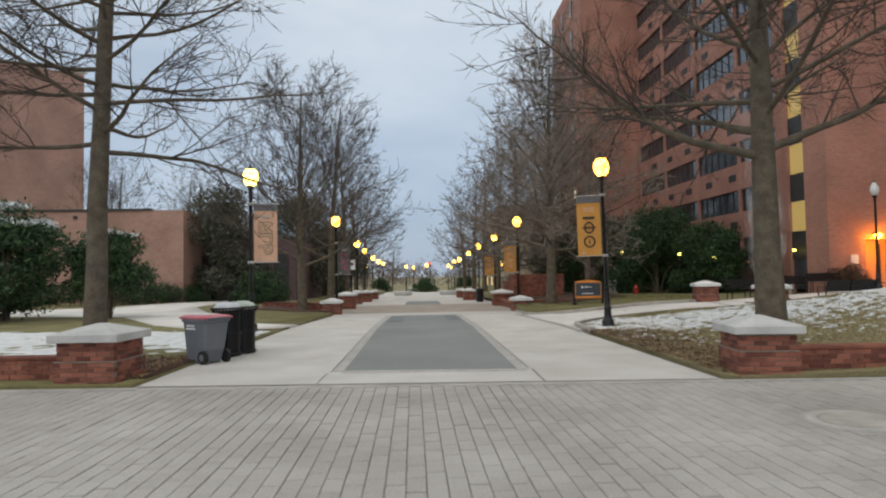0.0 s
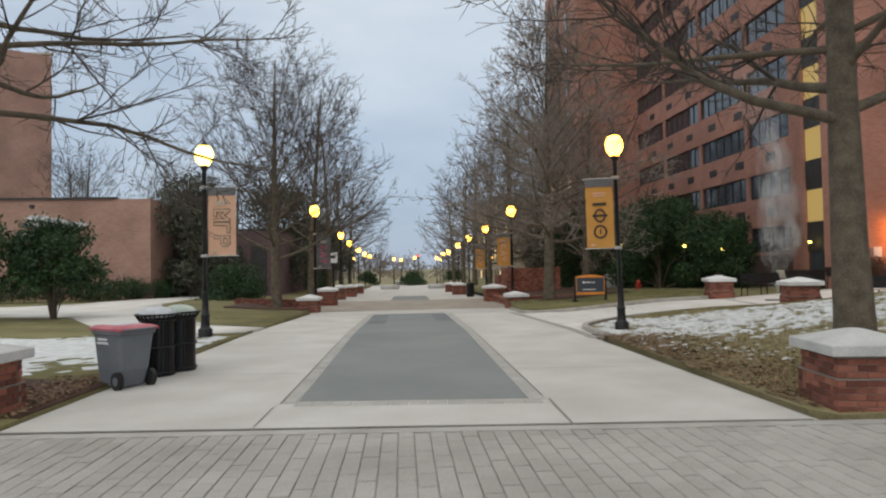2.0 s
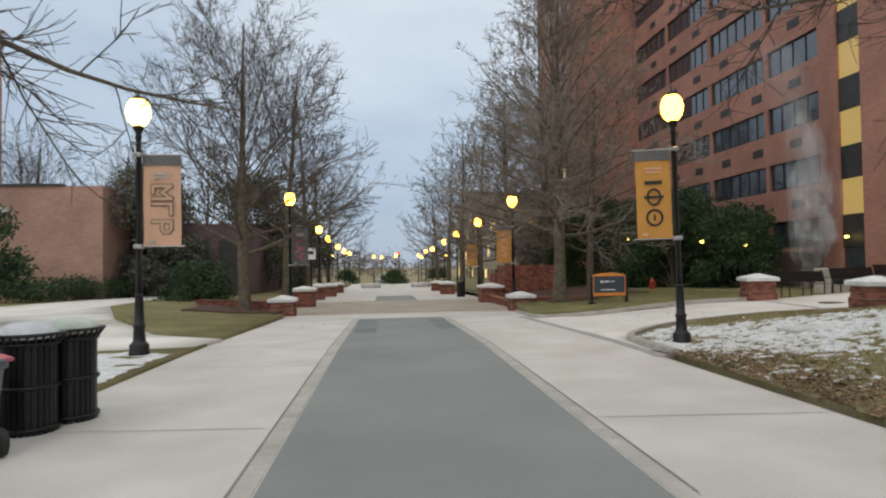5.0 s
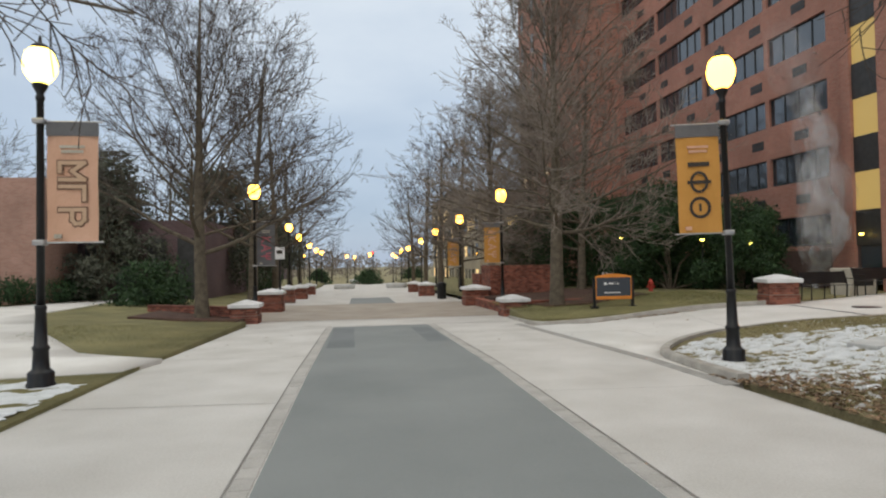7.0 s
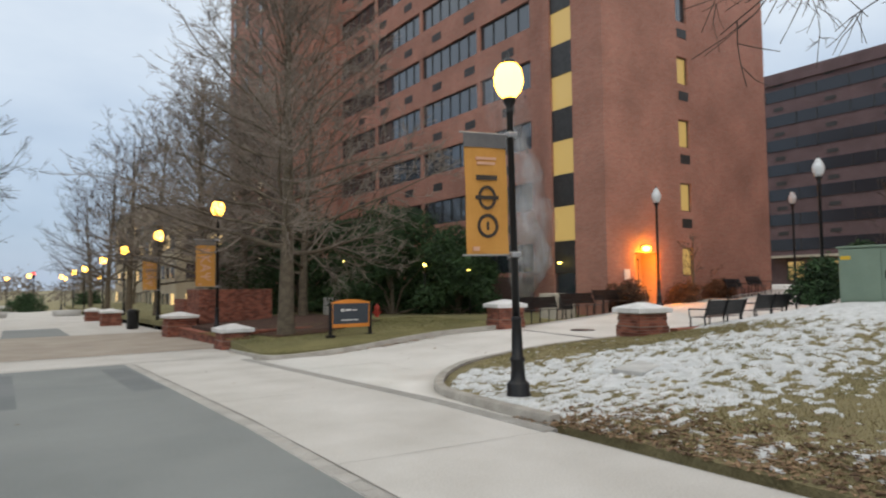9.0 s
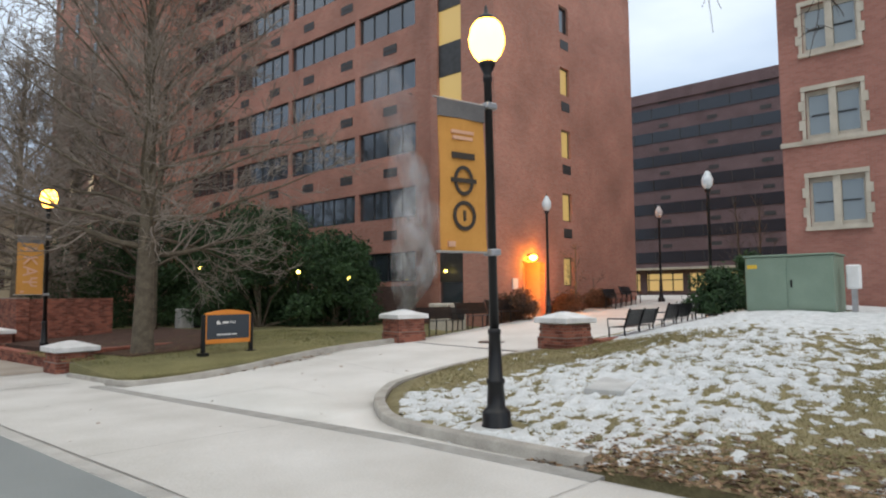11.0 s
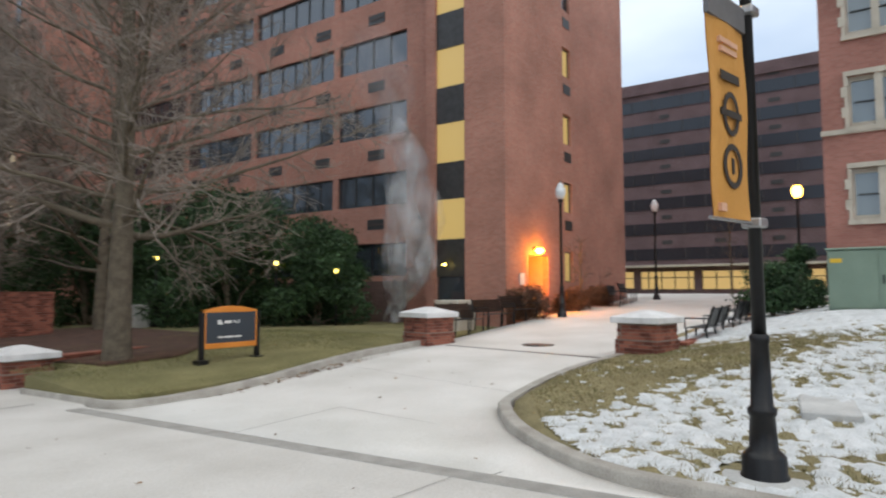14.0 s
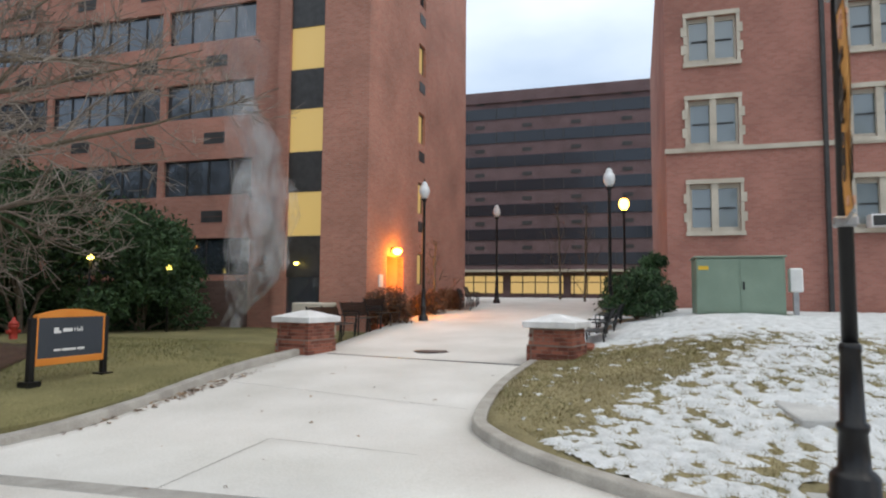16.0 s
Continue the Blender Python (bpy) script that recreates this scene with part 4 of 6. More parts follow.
def banner(m, toward, cloth, ink, letters, label):
    """A cloth banner on two arms; toward = +1 or -1 along x from the post."""
    p = thing("banner", m, label, "banner", "banners on the street lamps")
    x0, x1 = sorted((toward * 0.09, toward * 0.79))
    xm = (x0 + x1) / 2
    bm = bmesh.new()
    n = 10
    rows = []
    for k in range(n + 1):
        z = 2.09 + 1.72 * k / n
        rows.append([[bm.verts.new((x0 + (x1 - x0) * u / 6, s + 0.012 * math.sin(k * 0.9 + u), z)) for u in range(7)] for s in (-0.004, 0.004)])
    for a, b in zip(rows, rows[1:]):
        for i in range(2):
            for u in range(6):
                bm.faces.new((a[i][u], a[i][u + 1], b[i][u + 1], b[i][u]))
    part("cloth", bm, cloth, p)
    part("header", boxed(x0 - 0.004, -0.02, 3.64, x1 + 0.004, 0.02, 3.84), M_GREYCLOTH, p, "grey header band")
    for z in (2.08, 3.85):
        bm = bmesh.new()
        rod(bm, (toward * 0.03, 0, z), (toward * 0.86, 0, z), 0.014)
        arm = part("arm", bm, M_STEEL, p)
        part("clamp", boxed(-0.085, -0.085, z - 0.04, 0.085, 0.085, z + 0.04, bevel=0.015), M_STEEL, arm)
    for nm, z in zip(letters, (3.2, 2.91, 2.5) if letters[0] == "iota" else (3.12, 2.79, 2.46)):
        layers = ((0.105, 0.016, M_PRINTLINE), (0.062, 0.026, ink)) if ink is M_PALEINK else ((0.06, 0.022, ink),)
        for t, lift, colour in layers:
            bm = bmesh.new()
            greek(nm, bm, 0, t)
            for s in (-1, 1):
                b2 = bm.copy()
                bmesh.ops.transform(b2, matrix=Matrix.Translation((xm, s * lift, z)) @ Matrix.Scale(0.88, 4), verts=b2.verts)
                part("letter_" + nm if colour is ink else "letter_outline", b2, colour, p)
            bm.free()
    for k in range(2):
        part("printed_line", boxed(xm - 0.17 + 0.02 * k, -0.024, 3.46 - 0.07 * k, xm + 0.17 - 0.02 * k, 0.024, 3.5 - 0.07 * k), M_PEACHCLOTH if cloth is M_ORANGECLOTH else M_STONE, p)
    part("printed_mark", boxed(x0 + 0.1, -0.024, 2.14, x0 + 0.2, 0.024, 2.2), M_PEACHCLOTH if cloth is M_ORANGECLOTH else M_STONE, p)
    return p


M_PALEINK = grain("pale_print", (0.55, 0.37, 0.24), (0.64, 0.44, 0.3), 3, 60, 0.8, 0)
M_PRINTLINE = grain("outlined_print", (0.22, 0.13, 0.09), (0.3, 0.18, 0.12), 3, 60, 0.8, 0)
banner(LAMP_R @ pose(0, 0, 0, 0, 0, -12), -1, M_ORANGECLOTH, M_INK, ("iota", "phi", "theta"), "orange lamp-post banner with dark letters")
banner(pose(-4.9, 19.5, 0.05), 1, M_PEACHCLOTH, M_PALEINK, ("sigma", "gamma", "rho"), "peach lamp-post banner with outlined letters")
banner(pose(6.09, 36.9, -0.35), -1, M_ORANGECLOTH, M_PEACHCLOTH, ("kappa", "alpha", "psi"), "orange lamp-post banner with pale letters")
banner(pose(6.36, 49.5, -0.5), -1, M_ORANGECLOTH, M_PEACHCLOTH, ("kappa", "alpha", "psi"), "orange lamp-post banner with pale letters")
banner(pose(-4.29, 35.8, -0.3), 1, M_GREYCLOTH, M_PINK, ("kappa", "alpha", "psi"), "dark lamp-post banner with red print")


# ---- hall sign ----
M_NAVY = grain("slate_panel", (0.035, 0.045, 0.06), (0.05, 0.06, 0.075), 2, 60, 0.5, 0.03)
M_SIGNORANGE = grain("orange_enamel", (0.66, 0.22, 0.025), (0.76, 0.28, 0.045), 2, 60, 0.5, 0.03)
sign = thing("hall_sign", pose(8.35, 30.2, 0.1, 0, 0, -2), "slate hall sign with orange trim on two black posts", "sign")
part("panel", boxed(-0.6, -0.04, 0.42, 0.6, 0.04, 1.08, bevel=0.006), M_NAVY, sign)
bm2 = bmesh.new()
arc = [(-0.63 + 1.26 * k / 12, 1.1 + 0.09 * math.sin(math.pi * k / 12)) for k in range(13)]
vf = [bm2.verts.new((x, -0.048, z)) for x, z in arc] + [bm2.verts.new((x, -0.048, 1.06)) for x in (0.63, -0.63)]
vb = [bm2.verts.new((v.co.x, 0.048, v.co.z)) for v in vf]
bm2.faces.new(vf)
bm2.faces.new(vb[::-1])
for k in range(len(vf)):
    bm2.faces.new((vf[k], vb[k], vb[(k + 1) % len(vf)], vf[(k + 1) % len(vf)]))
part("top_trim", bm2, M_SIGNORANGE, sign, "curved orange top trim")
part("bottom_trim", boxed(-0.63, -0.048, 0.32, 0.63, 0.048, 0.43, bevel=0.006), M_SIGNORANGE, sign, "orange bottom trim")
for s in (-1, 1):
    part("side_trim", boxed(s * 0.615 - 0.014, -0.046, 0.43, s * 0.615 + 0.014, 0.046, 1.07), M_SIGNORANGE, sign)
    post = part("post", boxed(s * 0.67 - 0.045, -0.05, -0.1, s * 0.67 + 0.045, 0.05, 1.06, bevel=0.01), M_BLACK, sign)
    bm = bmesh.new()
    prism(bm, [(s * 0.67 - 0.11, -0.11), (s * 0.67 + 0.11, -0.11), (s * 0.67 + 0.11, 0.11), (s * 0.67 - 0.11, 0.11)], -0.15, 0.1)
    part("foot", bm, M_BLACK, post)
bm = bmesh.new()
box(bm, -0.33, -0.046, 0.81, -0.25, -0.04, 0.9)
box(bm, -0.25, -0.046, 0.81, -0.21, -0.04, 0.85)
part("emblem", bm, M_WHITE, sign)
for k, (a, b, z, h) in enumerate(((-0.17, 0.0, 0.83, 0.055), (-0.32, -0.2, 0.53, 0.035), (-0.18, 0.08, 0.53, 0.035), (0.1, 0.24, 0.53, 0.035))):
    part("lettering", boxed(a, -0.046, z, b, -0.04, z + h), M_WHITE, sign)


word = bpy.data.curves.new("hall_word", "FONT")
word.body, word.size, word.extrude = "Hall", 0.105, 0.003
word_ob = new("hall_word", word)
word_mesh = bpy.data.meshes.new_from_object(word_ob)
bpy.data.objects.remove(word_ob)
word_mesh.materials.clear()
word_mesh.materials.append(M_WHITE)
lettering = new("lettering", word_mesh)
lettering.parent = sign
lettering.matrix_local = pose(0.03, -0.044, 0.825, 90)


# ---- benches ----
def bench(m, label="black slatted metal bench beside the path"):
    p = thing("bench", m, label, "bench", "benches along the path")
    strap = mesh_of("seat_slat", boxed(-0.9, -0.024, 0, 0.9, 0.024, 0.012), M_BLACK)
    for k in range(9):
        s = new("seat_slat", strap)
        s.parent = p
        s.matrix_local = pose(0, -0.2 + 0.05 * k, 0.44)
    for k in range(8):
        s = new("back_slat", strap)
        s.parent = p
        s.matrix_local = pose(0, 0.24 + 0.017 * k, 0.52 + 0.05 * k, 72)
    for x in (-0.88, 0, 0.88):
        for nm, q0, q1 in (("leg", (x, -0.2, -0.06), (x, -0.2, 0.44)), ("leg", (x, 0.26, -0.06), (x, 0.22, 0.44)), ("back_post", (x, 0.22, 0.43), (x, 0.4, 0.93))):
            part(nm, rod(bmesh.new(), q0, q1, 0.022), M_BLACK, p)
    for x in (-0.9, 0.9):
        bm = bmesh.new()
        rod(bm, (x, -0.22, 0.44), (x, -0.22, 0.66), 0.016)
        rod(bm, (x, -0.22, 0.66), (x, 0.3, 0.66), 0.018)
        part("armrest", bm, M_BLACK, p)
    return p


BENCH = bench(pose(15.6, 22.35, path_z(15.6) - 0.02, 0, 0, 180))
for x, y, a in ((17.75, 22.2, 180), (19.9, 22.1, 180), (15.6, 29.1, 2), (17.7, 29.2, 2), (19.6, 29.3, 2), (27.5, 28.6, 10), (29.8, 28.9, 10)):
    copy_thing(BENCH, pose(x, y, path_z(x) - 0.02, 0, 0, a))


# ---- boxes and cabinets on the lawn ----
M_TRANSF = grain("green_enamel", (0.17, 0.24, 0.185), (0.23, 0.31, 0.24), 1.2, 50, 0.55, 0.05)
M_LABEL = grain("yellow_label", (0.65, 0.42, 0.03), (0.75, 0.5, 0.05), 3, 50, 0.6, 0)
tr = thing("transformer_box", pose(18.15, 18.95, 1.05, 0, 0, 0), "pale green metal transformer cabinet on the lawn", "transformer")
part("plinth", boxed(-0.75, -1.1, -0.2, 0.75, 1.1, 0.08, bevel=0.02), M_CAP, tr)
body = part("cabinet", boxed(-0.7, -1.02, 0.08, 0.7, 1.02, 1.5, bevel=0.02), M_TRANSF, tr)
part("lid", boxed(-0.74, -1.06, 1.5, 0.74, 1.06, 1.55, bevel=0.015), M_TRANSF, tr)
part("door", boxed(-0.715, 0.03, 0.14, -0.7, 0.98, 1.46), M_TRANSF, tr)
dr = part("door", boxed(-0.715, -0.98, 0.14, -0.7, -0.01, 1.46), M_TRANSF, tr)
part("handle", boxed(-0.74, -0.1, 0.7, -0.715, -0.06, 0.9), M_BLACK, dr)
part("warning_label", boxed(-0.722, 0.72, 1.2, -0.716, 0.96, 1.3), M_LABEL, tr, "yellow warning label")
mt = thing("meter_box", pose(18.0, 17.6, 1.05), "white meter box on a short post", "meter box")
part("case", boxed(-0.13, -0.15, 0.65, 0.13, 0.15, 1.25, bevel=0.03), M_WHITE, mt)
part("post", boxed(-0.06, -0.06, -0.2, 0.06, 0.06, 0.66), M_STEEL, mt)

M_HYD = grain("red_paint", (0.35, 0.03, 0.02), (0.5, 0.06, 0.04), 4, 50, 0.5, 0.05)


def hydrant(m):
    p = thing("fire_hydrant", m, "red painted fire hydrant on the lawn", "fire hydrant")
    part("barrel", lathe(bmesh.new(), [(0.15, -0.1), (0.15, 0.06), (0.1, 0.08), (0.1, 0.55), (0.13, 0.57), (0.13, 0.62)], 16), M_HYD, p)
    part("bonnet", lathe(bmesh.new(), [(0.13, 0.62), (0.11, 0.7), (0.05, 0.75), (0.03, 0.82), (0.0, 0.82)], 16), M_HYD, p)
    bm = bmesh.new()
    rod(bm, (-0.18, 0, 0.45), (0.18, 0, 0.45), 0.055, 12)
    part("nozzle", bm, M_HYD, p)


hydrant(pose(13.24, 37.41, 0.05))
hydrant(pose(-10.99, 46.93, 0.0))

vent = thing("steam_vent_box", pose(18.2, 31.1, 0.45), "pale concrete vent box by the hall", "vent box")
part("block", boxed(-0.55, -0.5, -0.3, 0.55, 0.5, 0.85, bevel=0.03), M_STONE, vent)
part("grille", boxed(-0.4, -0.515, 0.2, 0.4, -0.5, 0.7), M_FRAME, vent)

# manhole and drain in the path, slab in the lawn
mh = thing("manhole_cover", pose(14.2, 25.93, path_z(14.2) + 0.012), "rusty round manhole cover in the path", "manhole cover")
M_RUST = grain("rusty_iron", (0.06, 0.04, 0.035), (0.17, 0.115, 0.10), 6, 60, 0.7, 0.4, metal=0.3)
part("lid", lathe(bmesh.new(), [(0.36, -0.05), (0.36, 0.0), (0.33, 0.004), (0.0, 0.004)], 28), M_RUST, mh)
part("rim", lathe(bmesh.new(), [(0.4, -0.05), (0.42, -0.002), (0.37, -0.002), (0.37, -0.05)], 28), M_BLACK, mh)
dr = thing("drain_channel", pose(13.25, 25.9, 0), "dark slotted drain across the path", "drain")
ends = [(12.62, 23.4), (13.28, 28.1)]
bm = bmesh.new()
for k in range(24):
    a, b = k / 24 + 0.002, (k + 1) / 24 - 0.002
    x0, y0, x1, y1 = [ends[0][q] + (ends[1][q] - ends[0][q]) * f for f in (a, b) for q in (0, 1)]
    z = path_z(x0) + 0.014
    m = Matrix.Translation(((x0 + x1) / 2 - 13.25, (y0 + y1) / 2 - 25.9, z - 0.03)) @ Matrix.Rotation(math.atan2(y1 - y0, x1 - x0), 4, "Z") @ Matrix.Diagonal((math.hypot(x1 - x0, y1 - y0), 0.11, 0.06, 1))
    bmesh.ops.create_cube(bm, size=1.0, matrix=m)
part("grate", bm, M_BLACK, dr)
slab = thing("concrete_slab", pose(8.7, 19.45, lawn_z(8.7, 19.45) - 0.02, 0, -4, 8), "flush concrete slab in the snowy lawn", "slab")
part("slab_top", boxed(-0.5, -0.3, -0.06, 0.5, 0.3, 0.07, bevel=0.015), M_CAP, slab)
pad = thing("lamp_footing", pose(6.08, 19.76, -0.18), "round concrete lamp footing", "footing")
part("pad", lathe(bmesh.new(), [(0.36, -0.1), (0.36, 0.13), (0.34, 0.15), (0.0, 0.15)], 28), M_CAP, pad)


# ---- fittings on the residence hall ----
for k in range(8):
    for y in (36.6, 39.9, 43.2, 46.5, 49.8, 53.1):
        v = part("air_vent", boxed(20.88, y, 4.3 + FL * k, 20.91, y + 0.95, 4.75 + FL * k), M_FRAME, hall_a)
        part("louvre", boxed(20.865, y + 0.03, 4.5 + FL * k, 20.885, y + 0.92, 4.53 + FL * k), M_DARKBRICK, v)
for k in range(7):
    part("air_vent", boxed(25.8, 30.33, 4.28 + FL * k, 26.55, 30.36, 4.72 + FL * k), M_FRAME, hall_a)
part("service_band", boxed(20.86, 35.35, 0.2, 20.91, 57, 2.05), M_DARKBRICK, hall_a)
M_DOOR = grain("pale_door_paint", (0.42, 0.28, 0.2), (0.52, 0.36, 0.26), 2, 50, 0.6, 0.05)
for a in ((22.1, 30.6, 0.2, 22.3, 31.5, 3.2), (24.05, 30.6, 0.2, 24.25, 31.5, 3.2), (22.1, 31.4, 0.2, 24.25, 31.6, 3.2)):
    part("alcove_wall", boxed(*a), M_DOOR, hall_a)
part("alcove_soffit", boxed(22.3, 30.6, 3.05, 24.05, 31.4, 3.15), M_DOOR, hall_a)
part("alcove_floor", boxed(22.3, 30.36, 0.2, 24.05, 31.4, 0.62), M_CONC, hall_a)
door = part("door", boxed(22.75, 31.33, 0.62, 23.7, 31.4, 2.75, bevel=0.01), M_DOOR, hall_a, "pale service door under an orange lamp")
part("handle", boxed(22.82, 31.27, 1.55, 22.87, 31.33, 1.68), M_BLACK, door)
part("door_frame", boxed(22.66, 31.35, 0.62, 22.75, 31.41, 2.84), M_FRAME, hall_a)
part("door_frame", boxed(23.7, 31.35, 0.62, 23.79, 31.41, 2.84), M_FRAME, hall_a)
wl_ = thing("wall_lamp", pose(22.78, 30.34, 3.2), "orange sodium wall lamp above the service door", "wall lamp")
part("bracket", boxed(-0.1, -0.08, -0.08, 0.1, 0.02, 0.16), M_BLACK, wl_)
part("lens", lathe(bmesh.new(), [(0.05, -0.12), (0.17, -0.04), (0.19, 0.04), (0.1, 0.12)], 14, (0, -0.22)), M_ORANGE, wl_)
sod = new("sodium_light", bpy.data.lights.new("sodium_light", "POINT"))
sod.data.energy, sod.data.color, sod.data.shadow_soft_size = 230, (1.0, 0.30, 0.015), 0.1
sod.matrix_world = pose(22.9, 30.1, 2.85)
part("notice", boxed(21.52, 30.32, 1.85, 21.9, 30.345, 2.3), M_WHITE, hall_a, "white notice plate")
part("hood_light", lathe(bmesh.new(), [(0.05, 2.6), (0.1, 2.65), (0.05, 2.7)], 10, (20.3, 33.0)), M_WHITEGLOBE, hall_a)
for x, y, z in ((16.2, 38.0, 2.6), (17.4, 36.0, 2.3), (14.3, 43.0, 2.9), (19.4, 37.8, 2.4)):
    g = thing("path_light", pose(x, y, 0), "small lit path light among the hollies", "path light")
    part("post", lathe(bmesh.new(), [(0.04, -0.1), (0.03, z)], 8), M_BLACK, g)
    part("lens", lathe(bmesh.new(), [(0.03, z), (0.09, z + 0.04), (0.09, z + 0.12), (0.02, z + 0.16)], 10), M_WHITEGLOBE, g)

# brick hall: rough stone quoins round the windows, rain pipe, cooler
for k in range(4):
    for y in (17.98, 12.95, 9.4, 5.9):
        zb = 3.82 + 2.98 * k
        part("lintel", boxed(23.63, y - 0.12, zb + 1.66, 23.73, y + 1.74, zb + 1.82), M_STONE, hall_b)
        part("sill", boxed(23.6, y - 0.14, zb - 0.14, 23.73, y + 1.76, zb), M_STONE, hall_b)
        for s, u in ((-1, y), (1, y + 1.62)):
            for j in range(5):
                w = 0.2 if j % 2 else 0.11
                a, b = (u - w, u) if s < 0 else (u, u + w)
                part("quoin", boxed(23.65, a, zb + 0.332 * j + 0.004, 23.725, b, zb + 0.332 * j + 0.328), M_STONE, hall_b)
        part("centre_mullion", boxed(23.68, y + 0.7, zb, 23.86, y + 0.92, zb + 1.66), M_STONE, hall_b)
        for u in (y + 0.16, y + 0.92):
            part("sash_bar", boxed(23.8, u, zb + 0.8, 23.85, u + 0.54, zb + 0.84), M_FRAME, hall_b)
part("rain_pipe", boxed(23.55, 15.3, 1.0, 23.69, 15.44, 16.3, bevel=0.02), M_FRAME, hall_b)
ac = thing("window_cooler", pose(23.55, 13.95, 3.82), "white window air conditioner in a casement", "air conditioner")
part("case", boxed(-0.3, -0.33, 0.0, 0.2, 0.33, 0.42, bevel=0.02), M_WHITE, ac)
part("grille", boxed(-0.31, -0.28, 0.05, -0.3, 0.28, 0.37), M_FRAME, ac)

# courtyard building: window bands and the lit ground floor
for k in range(8):
    for j in range(11):
        y = 8.2 + 6 * j
        for i in range(5):
            part("mullion", boxed(77.84, y + 1.2 * i - 0.04, 5.4 + 3.08 * min(k, 6), 77.905, y + 1.2 * i + 0.04, 6.8 + 3.08 * min(k, 6)), M_FRAME, hall_c) if k < 7 and i in (0, 3) else None
        if k < 7:
            part("air_vent", boxed(77.93, y + 1.5, 7.3 + 3.08 * k, 77.99, y + 2.7, 7.75 + 3.08 * k), M_FRAME, hall_c)
for y in np.arange(24, 52.1, 1.55):
    part("mullion", boxed(77.82, y - 0.06, 1.6, 77.905, y + 0.06, 4.3), M_FRAME, hall_c)
part("transom", boxed(77.82, 24, 3.2, 77.903, 52, 3.3), M_FRAME, hall_c)
for y in (29, 36.4, 43.5, 49):
    part("pier", boxed(77.7, y, 1.2, 77.95, y + 0.9, 4.6), M_WALL_C, hall_c)
part("canopy", boxed(76.2, 22, 4.5, 77.95, 54, 4.75), M_STONE, hall_c)
part("parapet", boxed(77.7, 5, 26.0, 78.0, 75, 27.4), M_WALL_C, hall_c)

# entrance front beside the low hall
part("entrance_wall", boxed(-17.0, 46.5, -0.5, -8.5, 60, 4.4), M_WALL_C, low_hall)
for k in range(5):
    part("entrance_bay", boxed(-16.4 + 1.6 * k, 46.42, 0.0, -15.4 + 1.6 * k, 46.5, 3.4), M_FRAME, low_hall)
part("coping", boxed(-60.05, 42.2, 6.2, -17.0, 42.7, 6.32), M_FRAME, low_hall)
for x in (-22, -31, -40):
    part("wall_lamp", boxed(x, 42.2, 5.7, x + 0.25, 42.3, 5.9), M_FRAME, low_hall)
part("coping", boxed(-70.05, 67.6, 23.5, -34.1, 68.1, 23.7), M_STONE, tall_hall)


# ---- brick pieces ----
BRICKS = {}


def brick_mesh(ln, dp=0.1):
    key = round(ln, 2)
    if key not in BRICKS:
        BRICKS[key] = mesh_of("brick", boxed(-key / 2, 0, -0.0325, key / 2, dp, 0.0325, bevel=0.004), M_BRICK)
    return BRICKS[key]


def courses(length, z0, z1):
    """(centre along the wall, length, height) of the bricks of a wall face."""
    n = int((z1 - z0) / 0.075)
    for c in range(n):
        z = z0 + 0.075 * c + 0.0375
        u = 0.0 if c % 2 else -0.105
        while u < length - 0.02:
            a, b = max(0.0, u), min(length, u + 0.205)
            if b - a > 0.04:
                yield (a + b) / 2, b - a, z
            u += 0.215


def brick_face(parent, m, length, z0, z1, single):
    """Bricks on one face: m puts x along it and y into the wall; single objects, or one joined mesh."""
    if single:
        for u, ln, z in courses(length, z0, z1):
            o = new("brick", brick_mesh(ln))
            o.parent = parent
            o.matrix_local = m @ pose(u, random.uniform(-0.003, 0.003), z)
    else:
        bm = bmesh.new()
        vs, fs = [], []
        for u, ln, z in courses(length, z0, z1):
            b = len(vs)
            o = random.uniform(-0.003, 0.003)
            for y in (o, 0.08):
                for x, w in ((u - ln / 2, z - 0.0325), (u + ln / 2, z - 0.0325), (u + ln / 2, z + 0.0325), (u - ln / 2, z + 0.0325)):
                    vs.append(tuple(m @ Vector((x, y, w))))
            fs += [(b, b + 1, b + 2, b + 3), (b, b + 4, b + 5, b + 1), (b + 1, b + 5, b + 6, b + 2), (b + 2, b + 6, b + 7, b + 3), (b + 3, b + 7, b + 4, b)]
        bm.free()
        raw("brickwork", vs, fs, M_BRICK, parent)["kind"] = "stuff"


def brick_box(parent, x0, y0, x1, y1, z0, z1, single):
    """A mortar core clad in bricks on its four upright faces."""
    part("core", boxed(x0 + 0.012, y0 + 0.012, z0 - 0.3, x1 - 0.012, y1 - 0.012, z1), M_MORTAR, parent)
    w, d = x1 - x0, y1 - y0
    brick_face(parent, pose(x0, y0, 0), w, z0, z1, single)
    brick_face(parent, pose(x1, y1, 0, 0, 0, 180), w, z0, z1, False)
    brick_face(parent, pose(x0, y1 - 0.1, 0, 0, 0, -90), d - 0.2, z0, z1, single)
    brick_face(parent, pose(x1, y0 + 0.1, 0, 0, 0, 90), d - 0.2, z0, z1, single and x0 + x1 == 0)


